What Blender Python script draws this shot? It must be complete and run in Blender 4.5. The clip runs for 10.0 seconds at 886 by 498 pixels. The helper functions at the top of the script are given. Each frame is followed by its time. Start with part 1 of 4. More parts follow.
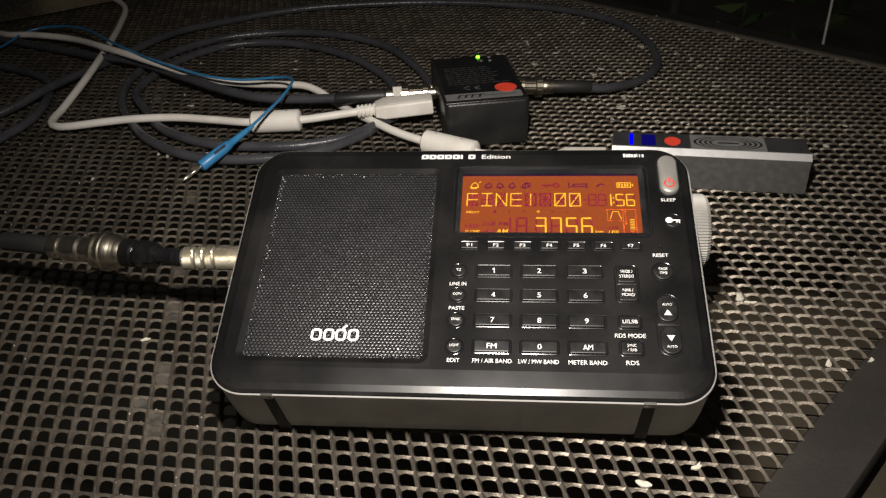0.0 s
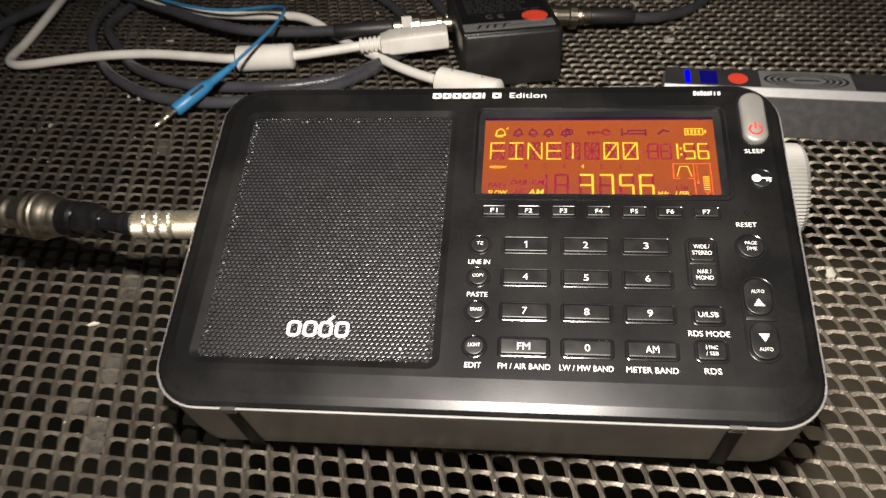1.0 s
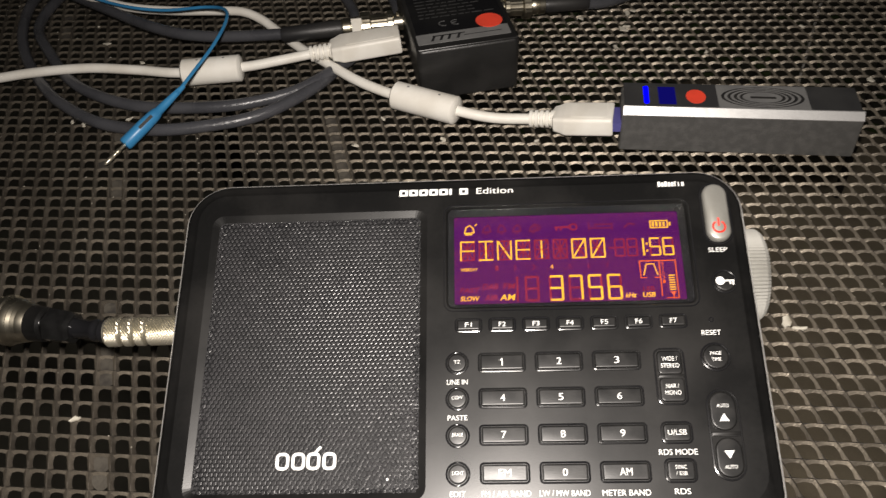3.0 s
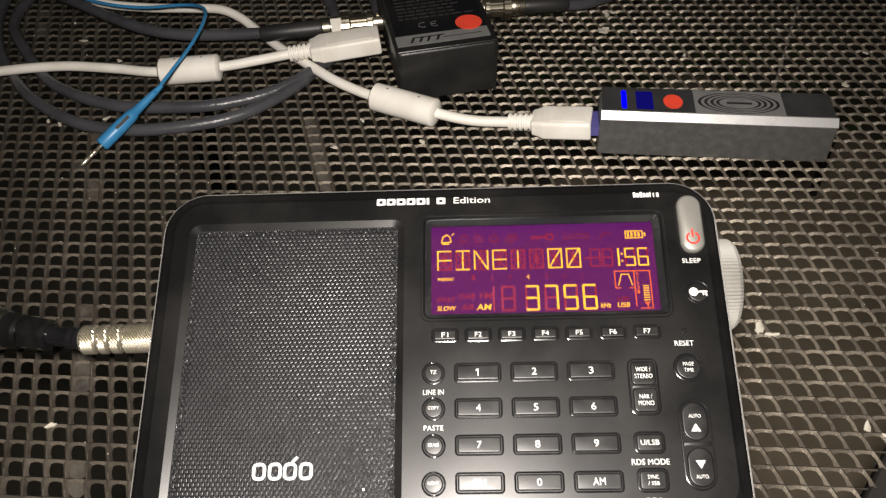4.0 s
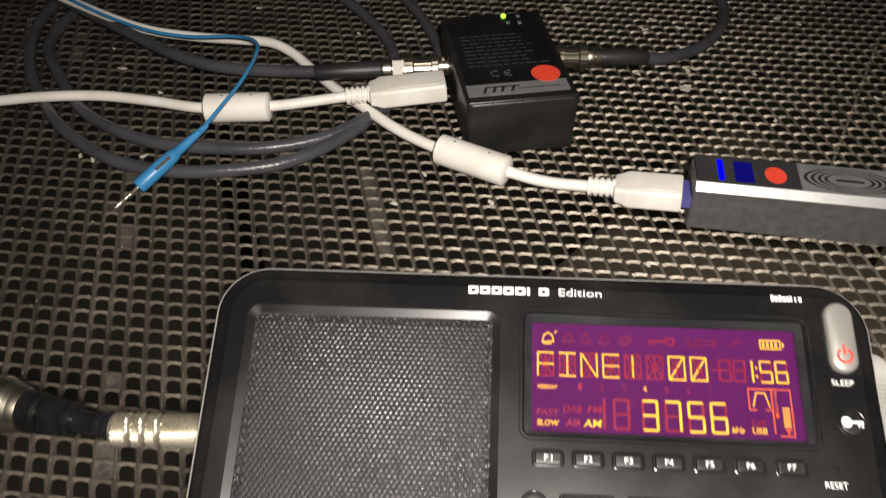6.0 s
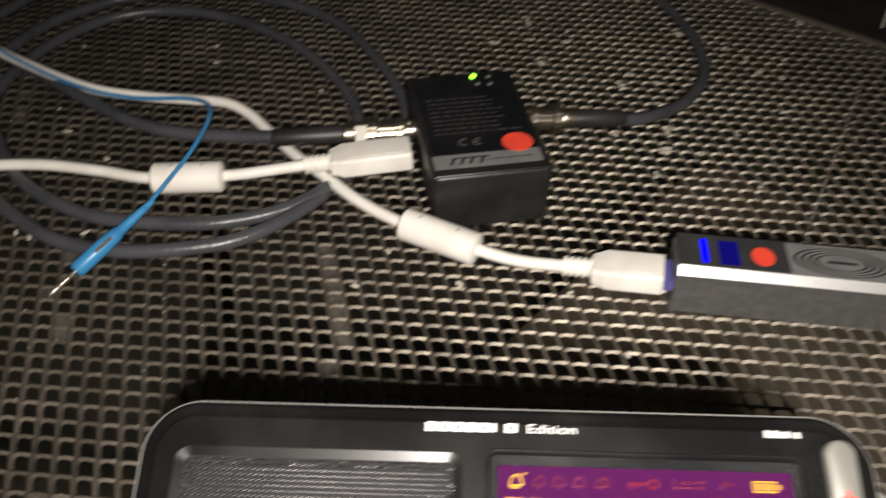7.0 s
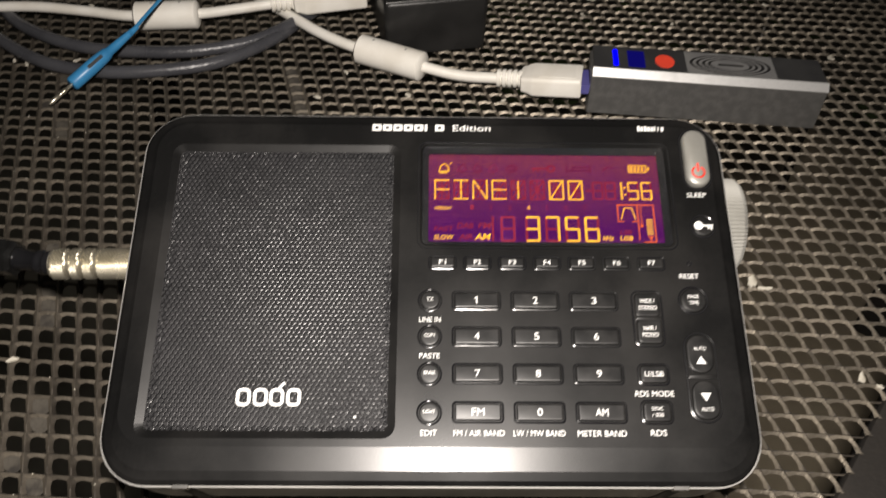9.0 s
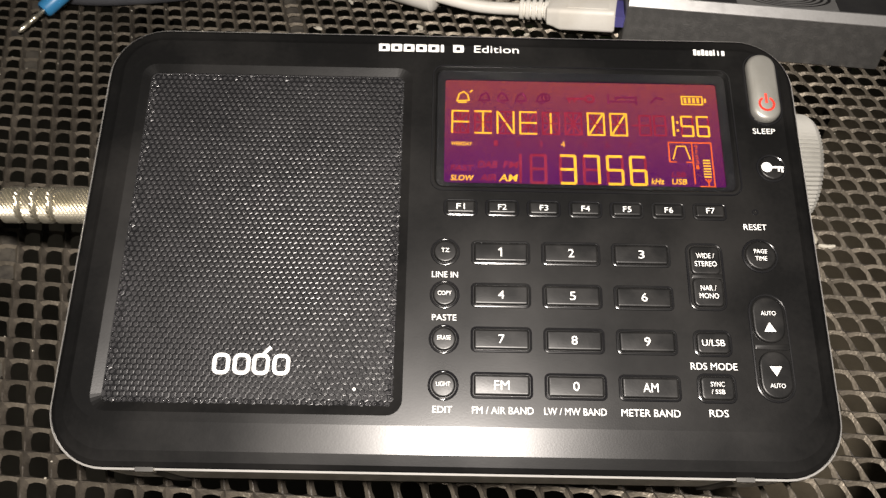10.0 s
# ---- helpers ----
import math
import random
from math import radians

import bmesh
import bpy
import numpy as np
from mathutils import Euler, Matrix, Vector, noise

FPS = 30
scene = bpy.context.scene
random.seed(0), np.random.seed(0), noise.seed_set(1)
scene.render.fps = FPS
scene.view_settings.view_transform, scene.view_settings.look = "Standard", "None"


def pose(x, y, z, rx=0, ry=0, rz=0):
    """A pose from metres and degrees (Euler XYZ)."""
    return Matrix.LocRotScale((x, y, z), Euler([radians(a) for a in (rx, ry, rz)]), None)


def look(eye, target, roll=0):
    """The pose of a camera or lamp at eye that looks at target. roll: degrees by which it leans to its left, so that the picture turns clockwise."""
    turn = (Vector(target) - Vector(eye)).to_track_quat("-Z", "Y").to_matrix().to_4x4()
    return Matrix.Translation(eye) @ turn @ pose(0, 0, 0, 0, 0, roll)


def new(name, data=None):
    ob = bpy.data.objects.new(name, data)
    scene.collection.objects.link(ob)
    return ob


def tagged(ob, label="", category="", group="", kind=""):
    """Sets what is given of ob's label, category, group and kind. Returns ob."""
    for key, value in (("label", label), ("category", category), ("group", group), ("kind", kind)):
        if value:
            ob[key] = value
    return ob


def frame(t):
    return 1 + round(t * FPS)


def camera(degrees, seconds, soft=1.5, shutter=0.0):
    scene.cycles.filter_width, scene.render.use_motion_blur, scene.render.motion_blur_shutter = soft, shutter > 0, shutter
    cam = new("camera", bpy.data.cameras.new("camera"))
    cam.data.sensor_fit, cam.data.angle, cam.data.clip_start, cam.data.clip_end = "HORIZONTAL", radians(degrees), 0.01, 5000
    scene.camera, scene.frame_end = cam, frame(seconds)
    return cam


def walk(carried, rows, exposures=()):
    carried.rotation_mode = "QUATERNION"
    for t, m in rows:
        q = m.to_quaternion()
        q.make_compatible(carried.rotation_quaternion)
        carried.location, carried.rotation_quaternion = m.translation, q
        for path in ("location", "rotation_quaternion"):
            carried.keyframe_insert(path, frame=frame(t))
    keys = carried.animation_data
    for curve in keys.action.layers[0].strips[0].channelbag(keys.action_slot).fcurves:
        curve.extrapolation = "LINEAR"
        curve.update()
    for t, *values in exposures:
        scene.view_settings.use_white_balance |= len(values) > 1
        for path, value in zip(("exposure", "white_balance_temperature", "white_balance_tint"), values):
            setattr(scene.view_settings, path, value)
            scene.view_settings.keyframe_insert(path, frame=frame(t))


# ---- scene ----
cam = camera(56.0, 10.0, soft=1.3, shutter=0.5)
PATH = [
    (0, 0.0106, -0.2489, 0.2108, 57.29, 1.98, 4.88),
    (0.5, 0.0053, -0.2433, 0.2118, 56.61, 2.31, 5.53),
    (0.7, 0.0010, -0.2249, 0.2019, 56.01, 2.50, 5.84),
    (0.8, 0.0026, -0.2121, 0.1967, 55.34, 2.72, 6.04),
    (0.9, 0.0044, -0.1989, 0.1885, 54.58, 2.68, 6.03),
    (1, 0.0046, -0.1890, 0.1781, 53.78, 2.61, 5.90),
    (1.2, 0.0054, -0.1788, 0.1775, 51.98, 3.12, 6.02),
    (1.5, 0.0071, -0.1756, 0.2054, 50.42, 3.31, 5.92),
    (2, 0.0046, -0.1625, 0.2176, 48.05, 3.29, 5.69),
    (2.5, 0.0021, -0.1495, 0.2231, 45.87, 3.36, 3.68),
    (3, -0.0011, -0.1489, 0.2312, 45.09, 2.92, 1.40),
    (3.2, 0.0024, -0.1501, 0.2341, 45.02, 2.57, 0.78),
    (4.3, -0.0027, -0.1378, 0.2364, 44.15, 1.77, 0.87),
    (4.5, -0.0080, -0.1292, 0.2357, 44.26, 1.61, 1.18),
    (5, -0.0222, -0.1323, 0.2287, 43.48, 0.97, 1.92),
    (5.5, -0.0252, -0.1201, 0.2319, 43.14, 0.44, 1.93),
    (5.7, -0.0253, -0.1192, 0.2264, 46.12, 0.07, 2.73),
    (6.8, -0.0286, -0.0684, 0.2204, 46.48, -0.76, 3.19),
    (7, -0.0215, -0.0722, 0.2252, 47.39, -0.67, 1.93),
    (7.2, -0.0022, -0.0793, 0.2342, 48.73, -0.82, 0.04),
    (7.5, 0.0192, -0.1068, 0.2469, 49.52, -1.27, -2.96),
    (7.8, 0.0192, -0.1213, 0.2464, 49.81, -1.41, -4.01),
    (8, 0.0144, -0.1280, 0.2415, 49.40, -1.50, -3.77),
    (8.2, 0.0080, -0.1352, 0.2370, 48.77, -1.73, -3.14),
    (8.5, -0.0012, -0.1438, 0.2284, 47.38, -1.66, -2.05),
    (9, -0.0114, -0.1552, 0.2127, 44.99, -1.46, -0.22),
    (9.5, -0.0159, -0.1468, 0.1982, 43.63, -1.39, 0.67),
    (9.8, -0.0123, -0.1360, 0.1848, 43.07, -1.20, 1.00),
    (10, -0.0130, -0.1333, 0.1835, 42.52, -1.61, 0.65),
]
EXPOSURES = [(0.0, -0.16), (0.5, -0.16), (1.0, 0.24), (1.5, -0.25), (2.0, -0.18), (3.0, -0.05), (4.5, 0.16), (5.5, 0.24), (7.0, 0.40), (7.5, 0.28), (8.0, 0.12), (8.5, 0.05), (9.0, -0.1), (9.5, -0.08), (10.0, 0.0)]
walk(cam, [(t, pose(x, y, z, rx, ry, rz)) for t, x, y, z, rx, ry, rz in PATH], EXPOSURES)

# ---- light: night air, and the torch held beside the lens ----
world = bpy.data.worlds.new("night")
world.use_nodes = True
scene.world = world
world.node_tree.nodes["Background"].inputs[0].default_value = (1.0, 0.95, 0.88, 1)
world.node_tree.nodes["Background"].inputs[1].default_value = 0.014
torch_data = bpy.data.lights.new("torch", "SPOT")
torch_data.energy, torch_data.color = 9.2, (1.0, 0.915, 0.84)
torch_data.spot_size, torch_data.spot_blend, torch_data.shadow_soft_size = radians(106), 1.0, 0.012
torch = new("torch", torch_data)
torch.matrix_world = look((-0.004, -0.150, 0.272), (-0.012, 0.020, 0.0))

MM = 0.001


# ---- materials ----
def material(name, base, rough=0.5, metal=0.0, grain=0.0, scale=400.0, bump=0.0, bump_scale=900.0, spec=0.5, second=None, stain=40.0, clear=0.0):
    """A surface with fine grain, broad stains towards a second colour, and relief."""
    m = bpy.data.materials.new(name)
    m.use_nodes = True
    nt = m.node_tree
    n, l = nt.nodes, nt.links
    b = n["Principled BSDF"]
    b.inputs["Base Color"].default_value = (*base, 1)
    b.inputs["Roughness"].default_value, b.inputs["Metallic"].default_value = rough, metal
    b.inputs["Specular IOR Level"].default_value = spec
    b.inputs["Coat Weight"].default_value = clear
    co = n.new("ShaderNodeTexCoord")
    if grain or second:
        fine = n.new("ShaderNodeTexNoise")
        fine.inputs["Scale"].default_value, fine.inputs["Detail"].default_value = scale, 4
        broad = n.new("ShaderNodeTexNoise")
        broad.inputs["Scale"].default_value, broad.inputs["Detail"].default_value = stain, 5
        mixer = n.new("ShaderNodeMix")
        mixer.data_type = "RGBA"
        other = second or [c * 0.6 for c in base]
        mixer.inputs["A"].default_value, mixer.inputs["B"].default_value = (*base, 1), (*other, 1)
        ramp = n.new("ShaderNodeMapRange")
        ramp.inputs["From Min"].default_value, ramp.inputs["From Max"].default_value = 0.42, 0.68
        add = n.new("ShaderNodeMath")
        add.operation = "MULTIPLY_ADD"
        add.inputs[1].default_value = grain
        off = n.new("ShaderNodeMath")
        off.operation = "SUBTRACT"
        off.inputs[1].default_value = 0.5
        for tex in (fine, broad):
            l.new(co.outputs["Object"], tex.inputs["Vector"])
        l.new(fine.outputs["Fac"], off.inputs[0])
        l.new(off.outputs[0], add.inputs[0])
        l.new(broad.outputs["Fac"], ramp.inputs["Value"])
        l.new(ramp.outputs[0], add.inputs[2])
        l.new(add.outputs[0], mixer.inputs["Factor"])
        l.new(mixer.outputs["Result"], b.inputs["Base Color"])
        rr = n.new("ShaderNodeMapRange")
        rr.inputs["To Min"].default_value, rr.inputs["To Max"].default_value = max(rough - 0.08, 0.02), min(rough + 0.12, 1)
        l.new(broad.outputs["Fac"], rr.inputs["Value"])
        l.new(rr.outputs[0], b.inputs["Roughness"])
    if bump:
        tex = n.new("ShaderNodeTexNoise")
        tex.inputs["Scale"].default_value, tex.inputs["Detail"].default_value = bump_scale, 3
        bp = n.new("ShaderNodeBump")
        bp.inputs["Strength"].default_value, bp.inputs["Distance"].default_value = bump, 0.0004
        l.new(co.outputs["Object"], tex.inputs["Vector"])
        l.new(tex.outputs["Fac"], bp.inputs["Height"])
        l.new(bp.outputs["Normal"], b.inputs["Normal"])
    return m


def glowing(name, colour, strength):
    m = bpy.data.materials.new(name)
    m.use_nodes = True
    b = m.node_tree.nodes["Principled BSDF"]
    b.inputs["Base Color"].default_value = (*[c * 0.08 for c in colour], 1)
    b.inputs["Specular IOR Level"].default_value = 0.06
    b.inputs["Emission Color"].default_value, b.inputs["Emission Strength"].default_value = (*colour, 1), strength
    return m


BLACK = material("black_plastic", (0.0045, 0.0045, 0.0045), 0.28, spec=0.34, grain=0.5, scale=900, bump=0.016, bump_scale=2600, second=(0.012, 0.0115, 0.011), stain=30)
GLOSS = material("gloss_black", (0.008, 0.008, 0.009), 0.16, grain=0.3, second=(0.014, 0.014, 0.014))
KEYCAP = material("key_plastic", (0.007, 0.007, 0.007), 0.34, spec=0.34, grain=0.5, scale=1200, bump=0.03, bump_scale=2500, second=(0.014, 0.0135, 0.013), stain=160)
GRILLE = material("grille_metal", (0.010, 0.010, 0.011), 0.31, spec=0.46, metal=0.15, grain=0.6, scale=1500, bump=0.09, bump_scale=1100, second=(0.012, 0.012, 0.013), stain=60)
SILVER = material("silver_paint", (0.74, 0.735, 0.69), 0.42, metal=0.35, grain=0.4, scale=1500, bump=0.05, second=(0.62, 0.61, 0.57), stain=50)
TRIM = material("bright_trim", (0.8, 0.79, 0.76), 0.3, metal=0.5, grain=0.3, second=(0.66, 0.65, 0.62))
BUTTON = material("button_silver", (0.30, 0.295, 0.27), 0.4, metal=0.5, grain=0.4, scale=1500, second=(0.24, 0.235, 0.21), stain=80)
KNOB = material("knob_silver", (0.36, 0.355, 0.33), 0.42, metal=0.35, grain=0.4, scale=1500, second=(0.29, 0.285, 0.26), stain=80)
# the blue lamp's leaking glow, put into the tongue's colour
TONGUE = material("violet_glow_tint", (0.05, 0.045, 0.20), 0.3, grain=0.4, second=(0.09, 0.085, 0.26))
CLOTH = material("speaker_cloth", (0.010, 0.010, 0.011), 0.8, grain=0.8, scale=2500, second=(0.018, 0.017, 0.019), stain=120)
CHROME = material("chrome", (0.75, 0.74, 0.71), 0.2, metal=1.0, grain=0.3, second=(0.6, 0.59, 0.56))
NICKEL = material("nickel", (0.74, 0.69, 0.58), 0.27, metal=1.0, grain=0.4, second=(0.4, 0.38, 0.31), stain=200)
DARKNICKEL = material("dark_nickel", (0.66, 0.61, 0.49), 0.29, metal=1.0, grain=0.5, second=(0.30, 0.27, 0.21), stain=160)
GUNMETAL = material("gunmetal", (0.006, 0.006, 0.006), 0.09, metal=0.0, grain=0.4, second=(0.010, 0.010, 0.010), stain=200)
KNURL = material("bright_nickel", (0.76, 0.71, 0.58), 0.27, metal=0.9, grain=0.5, second=(0.55, 0.51, 0.4), stain=200)
PRINT = material("white_print", (0.78, 0.78, 0.76), 0.6, grain=0.2, second=(0.7, 0.7, 0.68))
REDPRINT = material("red_print", (0.75, 0.05, 0.03), 0.5, grain=0.2, second=(0.6, 0.04, 0.03))
REDDOT = material("red_sticker", (0.85, 0.07, 0.035), 0.55, grain=0.3, second=(0.72, 0.06, 0.03), stain=120)
# one table finish in two tones: the shaded strand faces, then the lit ones
SHADED_PAINT = material("shaded_brown_paint", (0.040, 0.034, 0.027), 0.5, grain=0.9, scale=900, bump=0.5, bump_scale=1300, second=(0.075, 0.065, 0.052), stain=26)
LIT_PAINT = material("lit_brown_paint", (0.150, 0.131, 0.104), 0.42, metal=0.62, grain=0.9, scale=900, bump=0.5, bump_scale=1300, second=(0.19, 0.166, 0.13), stain=26)


def uneven(m, low, high):
    """Each cell of the sheet a little lighter or darker than the next."""
    n, l = m.node_tree.nodes, m.node_tree.links
    b = n["Principled BSDF"]
    geo, span, scale = n.new("ShaderNodeNewGeometry"), n.new("ShaderNodeMapRange"), n.new("ShaderNodeVectorMath")
    span.inputs["To Min"].default_value, span.inputs["To Max"].default_value = low, high
    scale.operation = "SCALE"
    source = b.inputs["Base Color"].links[0].from_socket
    l.new(geo.outputs["Random Per Island"], span.inputs["Value"])
    l.new(source, scale.inputs[0])
    l.new(span.outputs[0], scale.inputs["Scale"])
    l.new(scale.outputs[0], b.inputs["Base Color"])


uneven(SHADED_PAINT, 0.6, 1.4)
uneven(LIT_PAINT, 0.65, 1.35)
RIM = material("table_rim", (0.013, 0.011, 0.009), 0.7, grain=0.8, scale=500, bump=0.4, bump_scale=700, second=(0.022, 0.018, 0.014), stain=30)
COAX = material("grey_cable", (0.064, 0.065, 0.072), 0.24, grain=0.5, scale=700, bump=0.5, bump_scale=1100, second=(0.043, 0.044, 0.050), stain=60)
DARKCABLE = material("black_rubber", (0.016, 0.016, 0.017), 0.42, grain=0.5, bump=0.2, second=(0.026, 0.025, 0.024))
WHITE = material("white_cable", (0.82, 0.80, 0.74), 0.42, grain=0.35, scale=700, bump=0.1, second=(0.72, 0.69, 0.62), stain=70)
BLUE = material("blue_lead", (0.04, 0.225, 0.46), 0.36, grain=0.3, second=(0.03, 0.18, 0.38), stain=90)
BOX = material("box_plastic", (0.013, 0.0128, 0.0125), 0.36, grain=0.5, scale=900, bump=0.3, bump_scale=1500, second=(0.02, 0.0195, 0.019), stain=60)
FAINT = material("faint_print", (0.045, 0.045, 0.045), 0.5, grain=0.6, second=(0.018, 0.018, 0.018), stain=420)
PLATE = material("silver_label", (0.25, 0.25, 0.245), 0.42, metal=0.3, grain=0.5, scale=1500, second=(0.2, 0.2, 0.2), stain=120)
BANK = material("bank_metal", (0.24, 0.238, 0.232), 0.40, metal=0.75, grain=1.4, scale=1400, bump=0.5, bump_scale=1600, second=(0.30, 0.296, 0.286), stain=260)
BANKTOP = material("bank_top", (0.032, 0.032, 0.033), 0.45, grain=0.5, scale=1800, second=(0.042, 0.042, 0.042), stain=80)
EDGE = material("polished_edge", (0.85, 0.85, 0.84), 0.36, metal=0.8, grain=0.6, scale=900, bump=0.04, bump_scale=900, second=(0.7, 0.7, 0.69), stain=220)
FLECK = material("dry_fleck", (0.55, 0.52, 0.44), 0.8, grain=0.6, second=(0.36, 0.33, 0.26), stain=300)
DIRT = material("dried_dirt", (0.060, 0.053, 0.042), 0.85, grain=0.9, scale=900, bump=0.5, bump_scale=1300, second=(0.022, 0.019, 0.016), stain=200)
FLOOR = material("patio_concrete", (0.20, 0.185, 0.145), 0.85, grain=0.7, scale=60, bump=0.6, bump_scale=90, second=(0.13, 0.12, 0.095), stain=5)
LEAF = material("hedge_leaf", (0.10, 0.15, 0.05), 0.6, grain=0.5, scale=60, second=(0.07, 0.09, 0.035), stain=9)
BARK = material("bark", (0.016, 0.013, 0.009), 0.9, grain=0.6, scale=90, bump=0.5, second=(0.01, 0.008, 0.006), stain=20)
CUSHION = material("cushion_cloth", (0.26, 0.22, 0.155), 0.95, grain=0.7, scale=700, bump=0.5, bump_scale=1500, second=(0.18, 0.15, 0.105), stain=14)
STAKE = material("pale_stake", (0.5, 0.48, 0.44), 0.6, grain=0.4, second=(0.35, 0.33, 0.3))
CANVAS = material("canvas", (0.035, 0.03, 0.024), 0.9, grain=0.7, scale=500, bump=0.5, bump_scale=900, second=(0.24, 0.20, 0.12), stain=9)
LCDBACK = glowing("lcd_back", (0.105, 0.006, 0.135), 1.0)
LCDFILM = glowing("lcd_film", (0.58, 0.125, 0.015), 1.0)
LCDON = glowing("lcd_on", (1.0, 0.47, 0.035), 1.4)
LCDOFF = glowing("lcd_off", (0.31, 0.017, 0.045), 1.0)
LCDRED = glowing("lcd_red", (0.85, 0.13, 0.02), 1.2)
LCDFAINT = glowing("lcd_faint", (0.19, 0.012, 0.06), 1.0)
LEDGREEN = glowing("green_led", (0.25, 1.0, 0.03), 4.0)
LEDBLUE = glowing("blue_led", (0.0, 0.0, 1.0), 1.6)
LEDNAVY = glowing("navy_window", (0.004, 0.003, 0.12), 1.0)
GLASS = bpy.data.materials.new("window_glass")
GLASS.use_nodes = True
gb = GLASS.node_tree.nodes["Principled BSDF"]
gb.inputs["Transmission Weight"].default_value, gb.inputs["Roughness"].default_value, gb.inputs["IOR"].default_value = 1.0, 0.02, 1.45


# ---- mesh tools ----
def mesh_of(name, bm, mat, smooth=False):
    bmesh.ops.recalc_face_normals(bm, faces=bm.faces[:])
    me = bpy.data.meshes.new(name)
    bm.to_mesh(me)
    bm.free()
    me.materials.append(mat)
    if smooth:
        me.shade_smooth()
        me.set_sharp_from_angle(angle=radians(38))
    return me


def part(name, bm, mat, parent, label="", smooth=True, at=None):
    """Links a bmesh as one mesh object under a thing or a part."""
    ob = new(name, mesh_of(name, bm, mat, smooth))
    ob.parent = parent
    if at is not None:
        ob.matrix_basis = at
    if label:
        ob["label"] = label
    return ob


def thing(name, m, label, category, group=""):
    ob = new(name)
    ob.empty_display_size = 0.01
    ob.matrix_basis = m
    return tagged(ob, label, category, group)


def rounded(x0, y0, x1, y1, r, n=6):
    """The outline of a rounded rectangle."""
    r = min(r, (x1 - x0) / 2 - 1e-6, (y1 - y0) / 2 - 1e-6)
    out = []
    for cx, cy, a0 in ((x1 - r, y1 - r, 0), (x0 + r, y1 - r, 90), (x0 + r, y0 + r, 180), (x1 - r, y0 + r, 270)):
        for i in range(n + 1):
            a = radians(a0 + 90 * i / n)
            out.append((cx + r * math.cos(a), cy + r * math.sin(a)))
    return out


def loft(bm, loops, bottom=True, top=True):
    rings = [[bm.verts.new(Vector(p)) for p in loop] for loop in loops]
    k = len(rings[0])
    for a, b in zip(rings, rings[1:]):
        for i in range(k):
            bm.faces.new((a[i], a[(i + 1) % k], b[(i + 1) % k], b[i]))
    if bottom:
        bm.faces.new(rings[0][::-1])
    if top:
        bm.faces.new(rings[-1])
    return bm


def slab(x0, y0, x1, y1, r, steps, n=6, bottom=True, top=True, bm=None):
    """A rounded slab in millimetres; steps are (inset, height)."""
    bm = bm or bmesh.new()
    return loft(bm, [[(x * MM, y * MM, z * MM) for x, y in rounded(x0 + d, y0 + d, x1 - d, y1 - d, max(r - d, 0.05), n)] for d, z in steps], bottom, top)


def turned(profile, n=28, ridges=0, depth=0.0, bm=None, caps=True):
    """A turned solid along +x; profile is (x, radius) in millimetres, optionally ridged."""
    bm = bm or bmesh.new()
    loops = []
    for x, r in profile:
        loop = []
        for i in range(n):
            q = r - (depth if ridges and i % 2 else 0)
            a = 2 * math.pi * i / n
            loop.append((x * MM, q * math.cos(a) * MM, q * math.sin(a) * MM))
        loops.append(loop)
    return loft(bm, loops, caps, caps)


def smooth_path(points, step=0.004):
    pts = [Vector(p) for p in points]
    pts = [2 * pts[0] - pts[1]] + pts + [2 * pts[-1] - pts[-2]]
    out = []
    for a, b, c, d in zip(pts, pts[1:], pts[2:], pts[3:]):
        k = max(2, int((c - b).length / step))
        for i in range(k):
            t = i / k
            out.append(0.5 * ((2 * b) + (c - a) * t + (2 * a - 5 * b + 4 * c - d) * t * t + (3 * b - a - 3 * c + d) * t ** 3))
    return out + [pts[-2]]


def tube(points, radius, n=12, bm=None):
    """A cable along a path in millimetres."""
    bm = bm or bmesh.new()
    path = smooth_path([Vector(p) * MM for p in points])
    side = None
    loops = []
    for i, p in enumerate(path):
        way = (path[min(i + 1, len(path) - 1)] - path[max(i - 1, 0)]).normalized()
        if side is None:
            side = way.cross(Vector((0, 0, 1))).normalized()
        side = (side - way * side.dot(way)).normalized()
        up = side.cross(way)
        loops.append([p + (side * math.cos(2 * math.pi * j / n) + up * math.sin(2 * math.pi * j / n)) * radius * MM for j in range(n)])
    return loft(bm, loops)


def bars(polys, z=0.0, height=0.05):
    """Flat raised marks from outlines in millimetres."""
    bm = bmesh.new()
    for poly in polys:
        loft(bm, [[(x * MM, y * MM, (z + h) * MM) for x, y in poly] for h in (0, height)])
    return bm


def stroke(points, w, closed=False):
    """Outlines of a polyline of width w, one quad a segment."""
    out = []
    pts = list(points) + ([points[0]] if closed else [])
    for (x0, y0), (x1, y1) in zip(pts, pts[1:]):
        d = math.hypot(x1 - x0, y1 - y0) or 1
        ux, uy = (x1 - x0) / d, (y1 - y0) / d
        nx, ny = -uy * w / 2, ux * w / 2
        ex, ey = ux * w * 0.35, uy * w * 0.35
        out.append([(x0 - ex + nx, y0 - ey + ny), (x0 - ex - nx, y0 - ey - ny), (x1 + ex - nx, y1 + ey - ny), (x1 + ex + nx, y1 + ey + ny)])
    return out


def arc(cx, cy, rx, ry, a0, a1, n=14):
    return [(cx + rx * math.cos(radians(a0 + (a1 - a0) * i / n)), cy + ry * math.sin(radians(a0 + (a1 - a0) * i / n))) for i in range(n + 1)]


